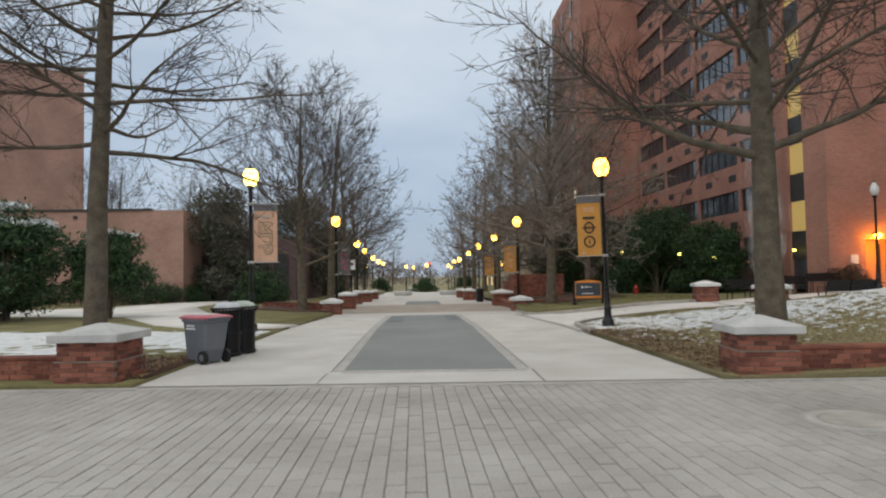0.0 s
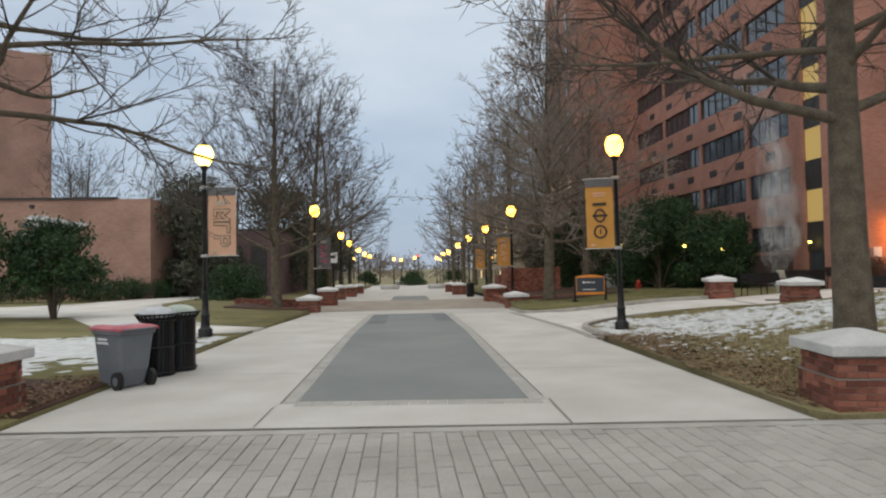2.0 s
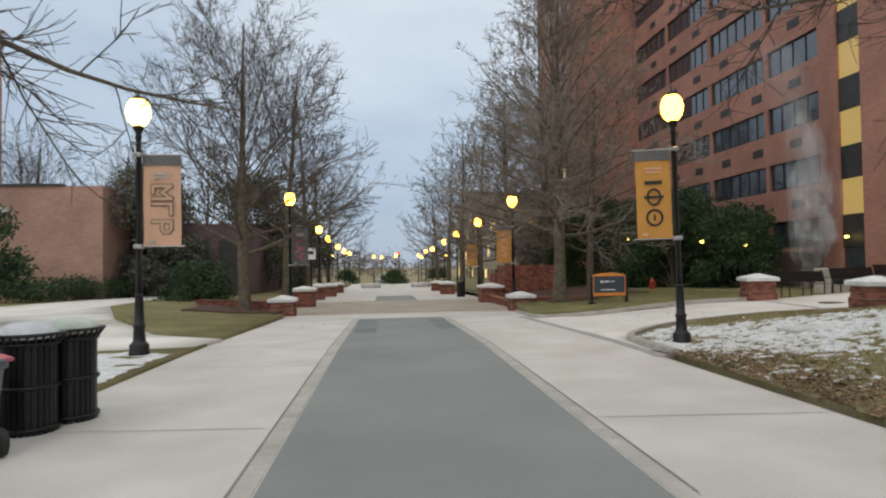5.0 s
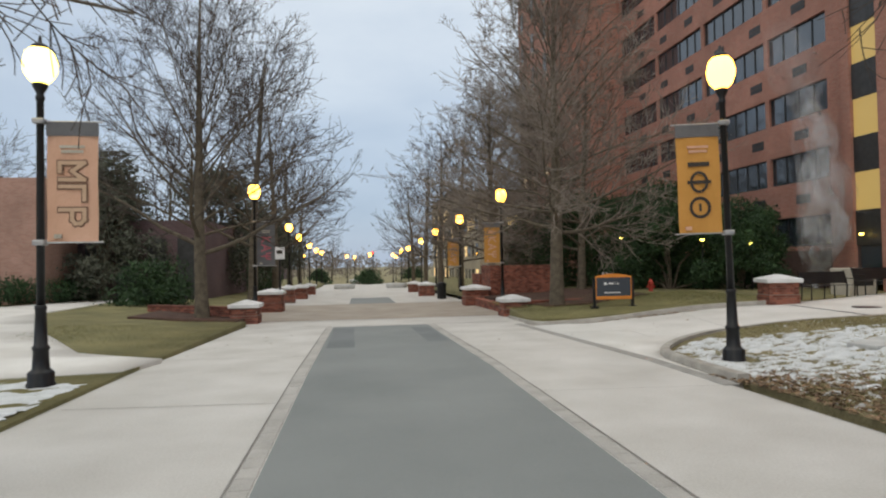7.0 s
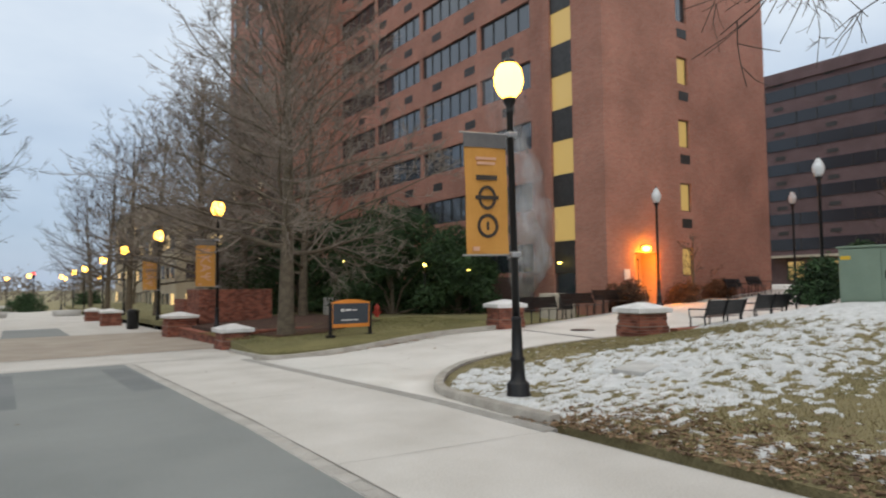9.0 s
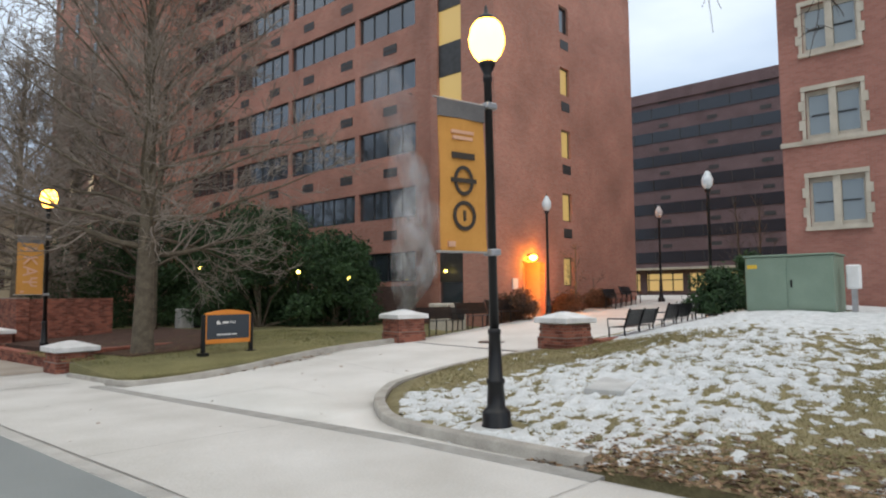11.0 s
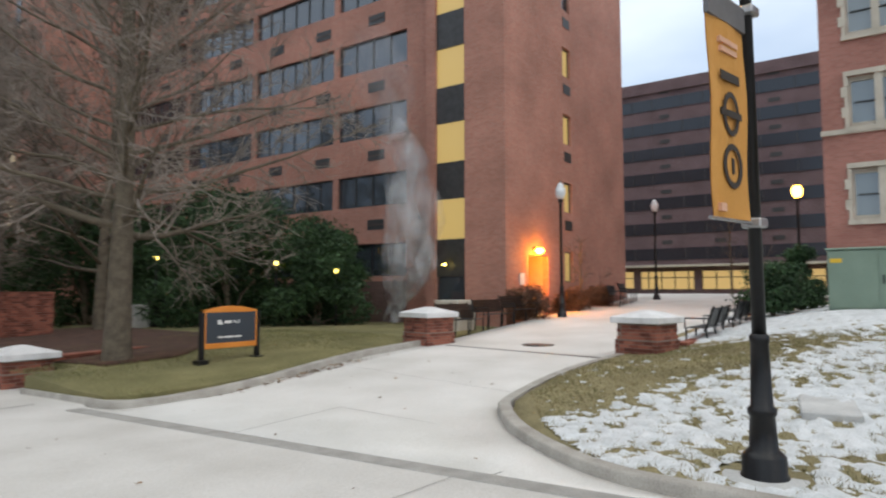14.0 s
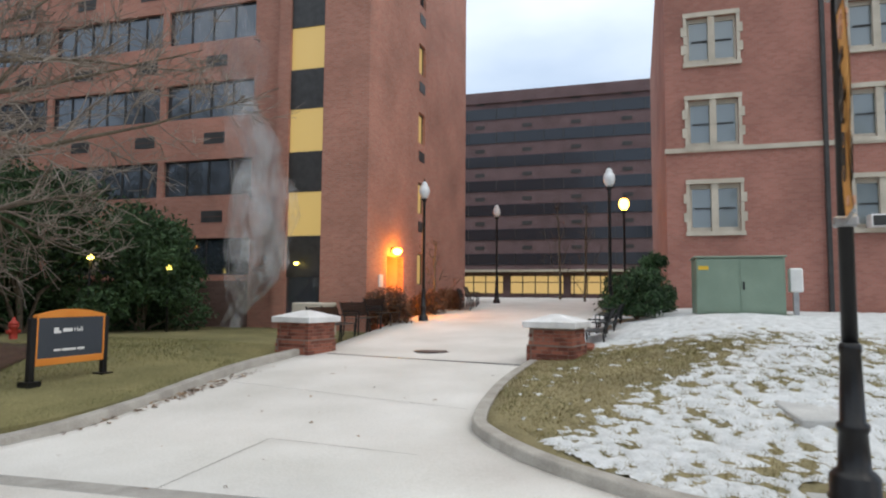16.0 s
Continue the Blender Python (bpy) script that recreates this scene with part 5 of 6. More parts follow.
def pillar(m, w, h, label, cap_mat, single):
    p = thing("brick_pillar", m, label, "pillar", "brick pillars of the street")
    k = w / 2
    lo = 0.075 * round(h * 0.52 / 0.075)
    brick_box(p, -k, -k, k, k, 0, lo, single)
    part("ledge", boxed(-k - 0.004, -k - 0.004, lo, k + 0.004, k + 0.004, lo + 0.02, bevel=0.006), M_MORTAR, p)
    j = k - 0.03
    brick_box(p, -j, -j, j, j, lo + 0.02, h, single)
    bm = bmesh.new()
    c = k + 0.07
    box(bm, -c, -c, h - 0.01, c, c, h + 0.12, bevel=0.012)
    r = [[bm.verts.new((sx * q, sy * q, z)) for sx, sy in ((-1, -1), (1, -1), (1, 1), (-1, 1))] for q, z in ((c - 0.014, h + 0.119), (0.07, h + 0.26))]
    for i in range(4):
        bm.faces.new((r[0][i], r[0][(i + 1) % 4], r[1][(i + 1) % 4], r[1][i]))
    bm.faces.new(r[1])
    part("cap", bm, cap_mat, p, "pale cast-stone pyramid cap")
    return p


PILLARS = [(5.53, 10.08, 0, 0.92, 0.66, -8, True), (-5.12, 10.72, 0, 0.98, 0.7, -4, True), (-4.23, 33.2, -0.3, 0.95, 0.6, 0, True), (5.6, 33.2, -0.32, 0.95, 0.58, 0, True), (13.4, 28.72, 0.15, 0.98, 0.78, -12, True), (13.2, 22.95, 0.2, 0.95, 0.74, -12, True), (-4.25, 40.4, -0.4, 1.15, 0.85, 0, False), (5.75, 41.5, -0.4, 1.2, 0.8, 0, False), (-4.4, 49.5, -0.4, 0.9, 0.75, 0, False), (4.9, 56, -0.6, 1.1, 0.8, 0, False), (-4.2, 56, -0.6, 1.1, 0.8, 0, False), (5.0, 66, -0.8, 1.1, 0.8, 0, False), (-4.2, 66, -0.8, 1.1, 0.8, 0, False)]
for x, y, z, w, h, a, single in PILLARS:
    frosty = y > 20 and abs(x) < 20 and not (abs(x) < 5 and y < 32)
    pillar(pose(x, y, z, 0, 0, a), w, h, "red brick pillar with a frosty pyramid cap" if frosty else "red brick pillar with a pale pyramid cap", M_FROST if frosty else M_CAP, single)


def low_wall(m, length, h, d, single, label="low red brick garden wall", cap=True):
    p = thing("low_brick_wall", m, label, "garden wall")
    brick_box(p, 0, 0, length, d, 0, h, False)
    if cap:
        part("coping", boxed(-0.0, -0.01, h, length, d + 0.01, h + 0.06, bevel=0.01), M_BRICK, p)


low_wall(pose(5.99, 9.81, 0, 0, 0, -4), 16, 0.375, 0.3, False)
low_wall(pose(-5.6, 10.95, 0, 0, 0, 176), 16, 0.375, 0.3, False)
low_wall(pose(-4.6, 33.5, -0.12, 0, 0, 143), 4.6, 0.375, 0.3, False)
low_wall(pose(6.05, 33.1, -0.1, 0, 0, 12), 2.6, 0.3, 0.3, False)
low_wall(pose(5.9, 33.7, -0.35, 0, 0, 90), 7.2, 0.3, 0.3, False)
low_wall(pose(13.8, 22.3, 0.15, 0, 0, 0), 7.0, 0.3, 0.25, False, "low brick wall behind the benches")
blk = thing("brick_sign_wall", pose(6.9, 41.6, -0.35), "stepped brick sign wall lit by the street lamp", "brick wall")
brick_box(blk, 0, 0, 3.0, 0.4, 0, 1.95, False)
brick_box(blk, -0.35, -0.12, 0.06, 2.2, 0, 2.0, False)
brick_box(blk, -0.45, 2.2, 0.0, 4.4, 0, 1.5, False)


# ---- kerbs, setts, joints ----
def along(pts, w, zf, h, drop=0.3):
    """A strip of width w to the left of a line, h above zf."""
    bm = bmesh.new()
    P = [Vector((x, y)) for x, y in pts]
    rows = []
    for i, p in enumerate(P):
        d = (P[min(i + 1, len(P) - 1)] - P[max(i - 1, 0)]).normalized()
        q = p + Vector((-d.y, d.x)) * w
        z0, z1 = zf(*p), zf(*p)
        rows.append([bm.verts.new(v) for v in ((p.x, p.y, z0 - drop), (p.x, p.y, z0 + h - 0.02), (p.x + (q.x - p.x) * 0.12, p.y + (q.y - p.y) * 0.12, z0 + h), (q.x, q.y, z1 + h), (q.x, q.y, z1 - drop))])
    for a, b in zip(rows, rows[1:]):
        for k in range(4):
            f = bm.faces.new((a[k], b[k], b[k + 1], a[k + 1]))
            f.smooth = k in (0, 1)
    bm.faces.new(rows[0])
    bm.faces.new(rows[-1][::-1])
    bmesh.ops.recalc_face_normals(bm, faces=bm.faces)
    return bm


def curve(pts, n=8):
    """Catmull-Rom through points."""
    out = []
    P = [np.array(p) for p in [pts[0], *pts, pts[-1]]]
    for a, b, c, d in zip(P, P[1:], P[2:], P[3:]):
        for k in range(n):
            t = k / n
            out.append(tuple(0.5 * (2 * b + (c - a) * t + (2 * a - 5 * b + 4 * c - d) * t * t + (3 * b - a - 3 * c + d) * t ** 3)))
    return out + [tuple(pts[-1])]


K_S = curve([(4.95, 17.9), (4.97, 19.0), (5.12, 20.2), (5.36, 21.0), (5.76, 21.65), (6.4, 22.4), (7.2, 23.05), (7.9, 23.35), (9.8, 23.5), (12.7, 23.45)])
tagged(part("kerb_south", along(K_S[::-1], 0.17, lambda x, y: mouth_z(x, y), 0.12), M_KERB), "worn concrete kerb round the lawn", "kerb", kind="structure")
K_N = curve([(5.06, 31.8), (5.06, 30.6), (5.04, 29.3), (5.2, 28.65), (5.7, 28.3), (6.6, 28.15), (8, 28.2), (10, 28.35), (12.0, 28.52), (12.95, 28.58)])
tagged(part("kerb_north", along(K_N[::1], 0.15, lambda x, y: mouth_z(x, y), 0.14), M_KERB), "worn concrete kerb of the north lawn", "kerb", kind="structure")

inlay = tagged(new("sett_border"), "border of pale setts round the inlay", "pavement", kind="structure")
sett = mesh_of("sett", boxed(-0.118, -0.135, -0.05, 0.118, 0.135, 0.009, bevel=0.008), M_COBBLE)
for s, edge in ((-1, gl), (1, gr)):
    y = 11.25
    while y < 29.9:
        o = new("sett", sett)
        o.parent = inlay
        o.matrix_world = pose(edge(y) + s * 0.1, y - 0.08 * edge(y), street_z(y) + random.uniform(-0.002, 0.002), 0, 0, 1) @ Matrix.Diagonal((0.74, 1, 1, 1))
        y += 0.285
for k in range(13):
    o = new("sett", sett)
    o.parent = inlay
    o.matrix_world = pose(-1.2 + 0.245 * k + 0.06, 11.05 - 0.08 * (-1.2 + 0.245 * k), random.uniform(-0.002, 0.002), 0, 0, -4)

joints = tagged(new("pavement_joint"), "dark joints between the concrete slabs", "pavement", kind="structure")


def joint(x0, y0, x1, y1, w=0.02):
    d = math.hypot(x1 - x0, y1 - y0)
    b = bmesh.new()
    n = max(1, int(d / 2))
    prev = None
    for k in range(n + 1):
        x, y = x0 + (x1 - x0) * k / n, y0 + (y1 - y0) * k / n
        px, py = -(y1 - y0) / d * w / 2, (x1 - x0) / d * w / 2
        z = (street_z(y) if x < 4.67 else mouth_z(x, y)) + 0.0085
        row = [b.verts.new((x - px, y - py, z)), b.verts.new((x + px, y + py, z))]
        if prev:
            b.faces.new((prev[0], row[0], row[1], prev[1]))
        prev = row
    part("joint", b, M_ROADBED, joints)


for x0, y0, x1, y1, w in ((-1.52, 10.0, -1.5, 11.0, 0.02), (1.98, 9.7, 2.03, 11.0, 0.03), (-4.3, 10.1, 4.6, 9.5, 0.06), (4.64, 9.6, 4.64, 28, 0.012), (-4.1, 13.8, -1.5, 13.6, 0.015), (-4.0, 18.0, -1.4, 17.8, 0.015), (-3.9, 22.5, -1.3, 22.3, 0.015), (2.05, 13.5, 4.6, 13.3, 0.015), (2.05, 17.8, 4.6, 17.6, 0.008), (2.05, 22.2, 4.6, 22, 0.008), (-3.9, 30.4, 4.6, 30.1, 0.05), (-3.8, 33.6, 4.6, 33.3, 0.03), (8.6, 23.6, 9.6, 28.3, 0.012), (4.8, 25.36, 6.75, 25.48, 0.014), (6.75, 25.48, 6.38, 22.7, 0.01), (4.82, 21.75, 5.42, 21.76, 0.014)):
    joint(x0, y0, x1, y1, w)
M_STRIP = grain("worn_grey_setts", (0.25, 0.24, 0.22), (0.39, 0.375, 0.35), 4.0, 60, 0.9, 0.3)
for off, edge in ((-0.205, gl), (0.205, gr)):
    for k in range(6):
        a, b = 11.2 + 3.1 * k, 11.2 + 3.1 * (k + 1)
        joint(edge(a) + off, a, edge(b) + off, b, 0.022)
tagged(part("kerb_setts", along([(4.54, 29 - 0.6 * k) for k in range(20)], 0.24, lambda x, y: street_z(y) - 0.1, 0.111, 0.05), M_STRIP), "strip of worn setts at the path's mouth", "pavement", kind="structure")
pave("pavement_band", lambda y: left_edge(y) + 0.05, right_edge, lambda x: 33.5, 46.0, 0.006, grain("brown_paving_band", (0.30, 0.255, 0.21), (0.43, 0.38, 0.32), 0.8, 40, 0.9, 0.2), "brownish paved cross band in the street")


# ---- brick paving of the street ----
paver = mesh_of("paver", boxed(-0.078, -0.158, -0.05, 0.078, 0.158, 0.0, bevel=0.007), M_PAVER)
street = tagged(new("brick_paving"), "frosted clay pavers laid in running bond", "pavement", kind="structure")
rest_v, rest_f, count = [], [], 0
cols = []
for i in range(-60, 61):
    x = i * 0.165
    y = road_line(x) - 0.24 + (0.165 if i % 2 else 0.0) - 0.17
    while y > 2.6:
        cols.append((abs(x) + (abs(y - 5.4) if y < 5.4 else (y - 5.4) * 0.9), x, y))
        y -= 0.33
cols.sort()
for k, (q, x, y) in enumerate(cols):
    lift = random.uniform(-0.004, 0.004)
    if k < 300:
        o = new("paver", paver)
        o.parent = street
        o.matrix_world = pose(x, y, lift, random.uniform(-0.6, 0.6), random.uniform(-0.6, 0.6), random.uniform(-1, 1))
    else:
        b = len(rest_v)
        for g, z in ((0.0, -0.02), (0.0, -0.006 + lift), (0.007, lift)):
            rest_v += [(x - 0.078 + g, y - 0.158 + g, z), (x + 0.078 - g, y - 0.158 + g, z), (x + 0.078 - g, y + 0.158 - g, z), (x - 0.078 + g, y + 0.158 - g, z)]
        for l in (0, 4):
            rest_f += [(b + l + s, b + l + (s + 1) % 4, b + l + 4 + (s + 1) % 4, b + l + 4 + s) for s in range(4)]
        rest_f.append((b + 8, b + 9, b + 10, b + 11))
raw("paver_field", rest_v, rest_f, M_PAVER, street)["kind"] = "stuff"
tagged(part("road_edge", along([(-10, road_line(-10) - 0.02), (10, road_line(10) - 0.02)], -0.2, lambda x, y: -0.1, 0.106, 0.05), M_COBBLE), "concrete edge strip between street and plaza", "pavement", kind="structure")


# ---- snow, turf, leaves ----
def fbm(x, y, s, k=0.0):
    return noise.fractal(Vector((x * s, y * s, k)), 0.9, 2.1, 4)


def snow_amount(x, y):
    """How much snow lies on the south lawn."""
    a = 0.62 * ramp(15.4, 18.3, y + 0.1 * (x - 5)) - 0.4
    band = ramp(-0.7, 0.5, y - 22.0 + 0.6 * (x - 8.5)) * ramp(6.2, 7.8, x) * (1 - ramp(12.6, 14.4, x))
    a -= 0.75 * band
    a += 0.5 * ramp(13.8, 16.5, x)
    return a + 0.35 * fbm(x, y, 0.55, 3) + 0.7 * fbm(x * 0.8 + y * 0.5, y * 1.7 - x * 0.4, 3.0, 7) + 0.7 * fbm(x, y, 6.5, 1)


def snow_sheet(name, x0, x1, y0, y1, step, amount, zf, inside, label):
    nx, ny = int((x1 - x0) / step), int((y1 - y0) / step)
    A = np.zeros((nx + 1, ny + 1))
    for i in range(nx + 1):
        for j in range(ny + 1):
            A[i, j] = amount(x0 + i * step, y0 + j * step)
    ids, vs, fs = {}, [], []

    def vid(i, j):
        if (i, j) not in ids:
            x, y = x0 + i * step, y0 + j * step
            ids[i, j] = len(vs)
            jx, jy = 0.35 * step * math.sin(i * 12.9 + j * 78.2), 0.35 * step * math.sin(i * 39.3 + j * 11.1)
            vs.append((x + jx, y + jy, zf(x, y) - 0.012 + min(0.05, max(0.0, 0.012 + 0.06 * A[i, j]))))
        return ids[i, j]

    for i in range(nx):
        for j in range(ny):
            if max(A[i, j], A[i + 1, j], A[i, j + 1], A[i + 1, j + 1]) > 0.02 and inside(x0 + (i + 0.5) * step, y0 + (j + 0.5) * step):
                fs.append((vid(i, j), vid(i + 1, j), vid(i + 1, j + 1), vid(i, j + 1)))
    ob = raw(name, vs, fs, M_SNOW, smooth=True)
    return tagged(ob, label, "snow", kind="stuff")


def in_lawn(x, y):
    return y < south_edge(x) - 0.12 and x > 5.05 and (x - 6.08) ** 2 + (y - 19.77) ** 2 > 0.15 and not (17.3 < x < 19 and 17.7 < y < 20.1)


snow_sheet("snow_patch", 4.9, 12.5, 13.0, 23.3, 0.062, snow_amount, lawn_z, in_lawn, "thin broken snow over the tan lawn")
snow_sheet("snow_patch", 12.5, 23.5, 9.5, 23.0, 0.11, snow_amount, lawn_z, in_lawn, "thin broken snow over the lawn's crest")


def snow_west(x, y):
    a = 0.3 - 0.75 * (1 - ramp(13.0, 15.5, y)) - 0.5 * ramp(19.4, 20.2, y)
    return a + 0.5 * fbm(x, y, 0.6, 11) + 0.4 * fbm(x, y, 3.0, 5)


snow_sheet("snow_patch", -14.0, -4.25, 11.5, 20.3, 0.11, snow_west, left_z, lambda x, y: x < left_edge(y) - 0.15, "thin snow on the west lawn")


def blades(name, n, x0, x1, y0, y1, zf, inside, mat, h, seed, label):
    rng = np.random.default_rng(seed)
    vs, fs = [], []
    for k in range(n):
        x, y = rng.uniform(x0, x1), rng.uniform(y0, y1)
        if not inside(x, y):
            continue
        z = zf(x, y)
        a, s = rng.uniform(0, 6.28), h * rng.uniform(0.5, 1.3)
        lx, ly = rng.normal(0, 0.7) * s, rng.normal(0, 0.7) * s
        b = len(vs)
        w = 0.006
        vs += [(x - w * math.cos(a), y - w * math.sin(a), z - 0.01), (x + w * math.cos(a), y + w * math.sin(a), z - 0.01), (x + lx, y + ly, z + s)]
        fs.append((b, b + 1, b + 2))
    return tagged(raw(name, vs, fs, mat), label, "grass", kind="stuff")


M_BLADE = grain("dry_blade", (0.16, 0.13, 0.055), (0.38, 0.32, 0.17), 0.8, 9, 0.9, 0, vary=0.35)
M_BLADEG = grain("green_blade", (0.10, 0.11, 0.038), (0.31, 0.285, 0.125), 0.6, 9, 0.9, 0, vary=0.35)
blades("dry_grass", 100000, 4.9, 14, 9.6, 23.3, lawn_z, lambda x, y: in_lawn(x, y) and snow_amount(x, y) < 0.22, M_BLADE, 0.045, 4, "dry tan lawn grass")
blades("green_grass", 26000, 5.0, 14, 16, 23.3, lawn_z, lambda x, y: in_lawn(x, y) and snow_amount(x, y) < 0.2 and fbm(x, y, 0.9, 21) > 0.15, M_BLADEG, 0.05, 5, "tufts of green grass")
blades("lawn_grass", 26000, 4.9, 14.5, 27.9, 36, north_z, lambda x, y: y > 28.4 + 0.09 * max(0, x - 9) and x > 5.2, M_BLADEG, 0.05, 6, "green and tan lawn grass")
blades("lawn_grass", 26000, -12, -3.9, 10.5, 30, left_z, lambda x, y: x < left_edge(y) - 0.1 and (y > 23.5 - (x + 4) * 0.6 and x > -9 or y < 13.5), M_BLADEG, 0.045, 7, "green and tan lawn grass")


def litter(name, n, place, zf, size, seed, label):
    rng = np.random.default_rng(seed)
    vs, fs = [], []
    for k in range(n):
        x, y = place(rng)
        z = zf(x, y) + rng.uniform(0.005, 0.035)
        a = rng.uniform(0, 6.28)
        s = size * rng.uniform(0.5, 1.3)
        c, d = math.cos(a) * s, math.sin(a) * s
        t = rng.normal(0, 0.35) * s
        b = len(vs)
        vs += [(x - c, y - d, z), (x - d * 0.5, y + c * 0.5, z + abs(t)), (x + c, y + d, z + t * 0.3), (x + d * 0.5, y - c * 0.5, z + abs(t) * 0.6)]
        fs.append((b, b + 1, b + 2, b + 3))
    return tagged(raw(name, vs, fs, M_DRYLEAF), label, "leaves", kind="stuff")


def by_edge(rng):
    y = rng.uniform(9.9, 18.5)
    return 4.85 + abs(rng.normal(0, 1.1)) * (1.25 - 0.06 * (y - 10)), y


litter("fallen_leaves", 4800, by_edge, lawn_z, 0.045, 9, "brown fallen leaves along the lawn's edge")
litter("fallen_leaves", 160, lambda r: (8.6 + r.normal(0, 1.0), 28.1 + r.normal(0, 0.08)), lambda x, y: mouth_z(x, y), 0.05, 10, "brown leaves caught at the kerb")
litter("fallen_leaves", 1500, lambda r: (left_edge(12) - 0.15 - abs(r.normal(0, 0.5)), r.uniform(10.6, 13.6)), left_z, 0.045, 12, "brown mulch leaves beside the pillar")
litter("fallen_leaves", 46, lambda r: (r.uniform(-3.8, 11.5), r.uniform(22.0, 28.0)), lambda x, y: max(street_z(y), mouth_z(x, y)) if x > 4.6 else street_z(y), 0.04, 14, "a few brown leaves blown over the pavement")
sheet("mulch_west", [(-4.3, 31.6), (-4.2, 32.6), (-4.6, 33.4), (-7.8, 36), (-8.0, 32.4), (-6.0, 31.4)], 1.2, lambda x, y: left_z(x, y) + 0.05, M_MULCH, "brown mulch bed under the street tree", "mulch bed")
sheet("mulch_north", [(6.1, 33.5), (6.5, 31.6), (8.0, 31.5), (11.5, 34), (13, 44), (6.1, 44)], 1.5, lambda x, y: north_z(x, y) + 0.03, M_MULCH, "brown mulch bed under the trees", "mulch bed")
sheet("mulch_corner", [(-4.35, 10.6), (-4.3, 13.0), (-6.5, 13.6), (-8, 11.4)], 0.8, lambda x, y: left_z(x, y) + 0.02, M_MULCH, "dark mulch behind the pillar", "mulch bed")

# ---- far end of the street ----
M_TAN = grain("tan_stucco", (0.34, 0.29, 0.21), (0.46, 0.4, 0.3), 0.3, 10, 0.9, 0)
M_FARGLOW = glow("far_lit_window", (1.0, 0.7, 0.3), 1.0)
for x0, y0, x1, y1, h, lab in ((15, 86, 34, 104, 11, "tan building with lit windows"), (16, 112, 40, 140, 15, "far tan building with small windows"), (-34, 112, -13, 136, 10, "far low red brick building")):
    fb = thing("far_building", pose(0, 0, -1.6), lab, "building")
    part("wall", boxed(x0, y0, 0, x1, y1, h), M_WALL_C if x0 < -20 else M_TAN, fb)
    part("roof", boxed(x0 - 0.3, y0 - 0.3, h, x1 + 0.3, y1 + 0.3, h + 0.4), M_FRAME, fb)
    for k in range(int(h // 3.3)):
        for u in np.arange(x0 + 1, x1 - 1, 2.6):
            part("window", boxed(u, y0 - 0.06, 1 + 3.3 * k, u + 1.3, y0 - 0.004, 2.6 + 3.3 * k), M_FARGLOW if (int(u * 7) + k) % 4 == 0 else M_GLASS, fb)
        if x0 > 0:
            for u in np.arange(y0 + 1, y1 - 1, 2.6):
                part("window", boxed(x0 - 0.06, u, 1 + 3.3 * k, x0 - 0.004, u + 1.3, 2.6 + 3.3 * k), M_FARGLOW if (int(u * 5) + k) % 3 == 0 else M_GLASS, fb)
pl = thing("planter", pose(-1.4, 84, -1.2), "round concrete planter at the street's end", "planter")
part("bowl", lathe(bmesh.new(), [(0.9, 0), (1.2, 0.35), (1.25, 0.8), (1.1, 0.8)], 20), M_CAP, pl)
part("soil", lathe(bmesh.new(), [(1.1, 0.6), (1.1, 0.72), (0.0, 0.8)], 20), M_MULCH, pl)
copy_thing(pl, pose(4.6, 84, -1.2))
copy_thing(pl, pose(0.2, 118, -1.4))
for k, (x, y) in enumerate(((1.8, 108), (-6, 116), (9, 110))):
    evergreen(pose(x, y, -1.45), 80 + k, 2.4, 2.2, 4000, 0.16, "shrub", "dark rounded shrub at the street's end", M_LEAF, low=0.05)
for x, y in ((2.5, 120), (-1.5, 135), (7, 128), (-9, 125), (13, 135), (0, 150), (9, 150)):
    copy_thing(LIT, pose(x, y, -1.5))
for x, y, s, a in ((-14, 140, 1.0, 20), (12, 150, 0.9, 200), (-5, 152, 0.8, 60)):
    copy_thing(FAR, pose(x, y, -1.5, 0, 0, a) @ Matrix.Scale(s, 4))
M_RED = glow("red_signal", (1.0, 0.05, 0.03), 6)
M_TEAL = glow("green_signal", (0.1, 0.9, 0.7), 4)
for x, y, h, lens in ((3.6, 138, 5.4, M_RED), (-9.5, 118, 3.6, M_TEAL)):
    sg = thing("traffic_signal", pose(x, y, -1.6), "lit traffic signal on a dark post beyond the street", "traffic signal")
    part("post", lathe(bmesh.new(), [(0.1, -0.1), (0.08, h - 0.5), (0.04, h)], 10), M_BLACK, sg)
    hd = part("housing", boxed(-0.2, -0.16, h - 0.3, 0.2, 0.16, h + 0.75, bevel=0.03), M_BLACK, sg)
    bm = rod(bmesh.new(), (0, -0.2, h + 0.45), (0, -0.16, h + 0.45), 0.17, 14)
    part("lens", bm, lens, hd)
bin_far = thing("litter_bin", pose(5.2, 50, -0.5), "black round litter bin beside the street", "litter bin")
part("drum", lathe(bmesh.new(), [(0.26, 0), (0.3, 0.05), (0.3, 0.88), (0.33, 0.9), (0.33, 0.95), (0.2, 0.98)], 18), M_BLACK, bin_far)
part("lid", lathe(bmesh.new(), [(0.31, 0.97), (0.2, 1.05), (0.0, 1.08)], 18), M_BLACK, bin_far)
ps = thing("parking_sign", pose(-4.45, 46, -0.4), "white notice sign on a dark post", "sign")
part("post", boxed(-0.06, -0.06, -0.2, 0.06, 0.06, 3.2), M_BLACK, ps)
pn = part("panel", boxed(-0.28, -0.09, 2.55, 0.28, -0.06, 3.25), M_WHITE, ps)
part("print", boxed(-0.16, -0.094, 2.85, 0.16, -0.09, 3.05), M_INK, pn)
copy_thing(LIT, pose(32.06, 21.96, 1.0))
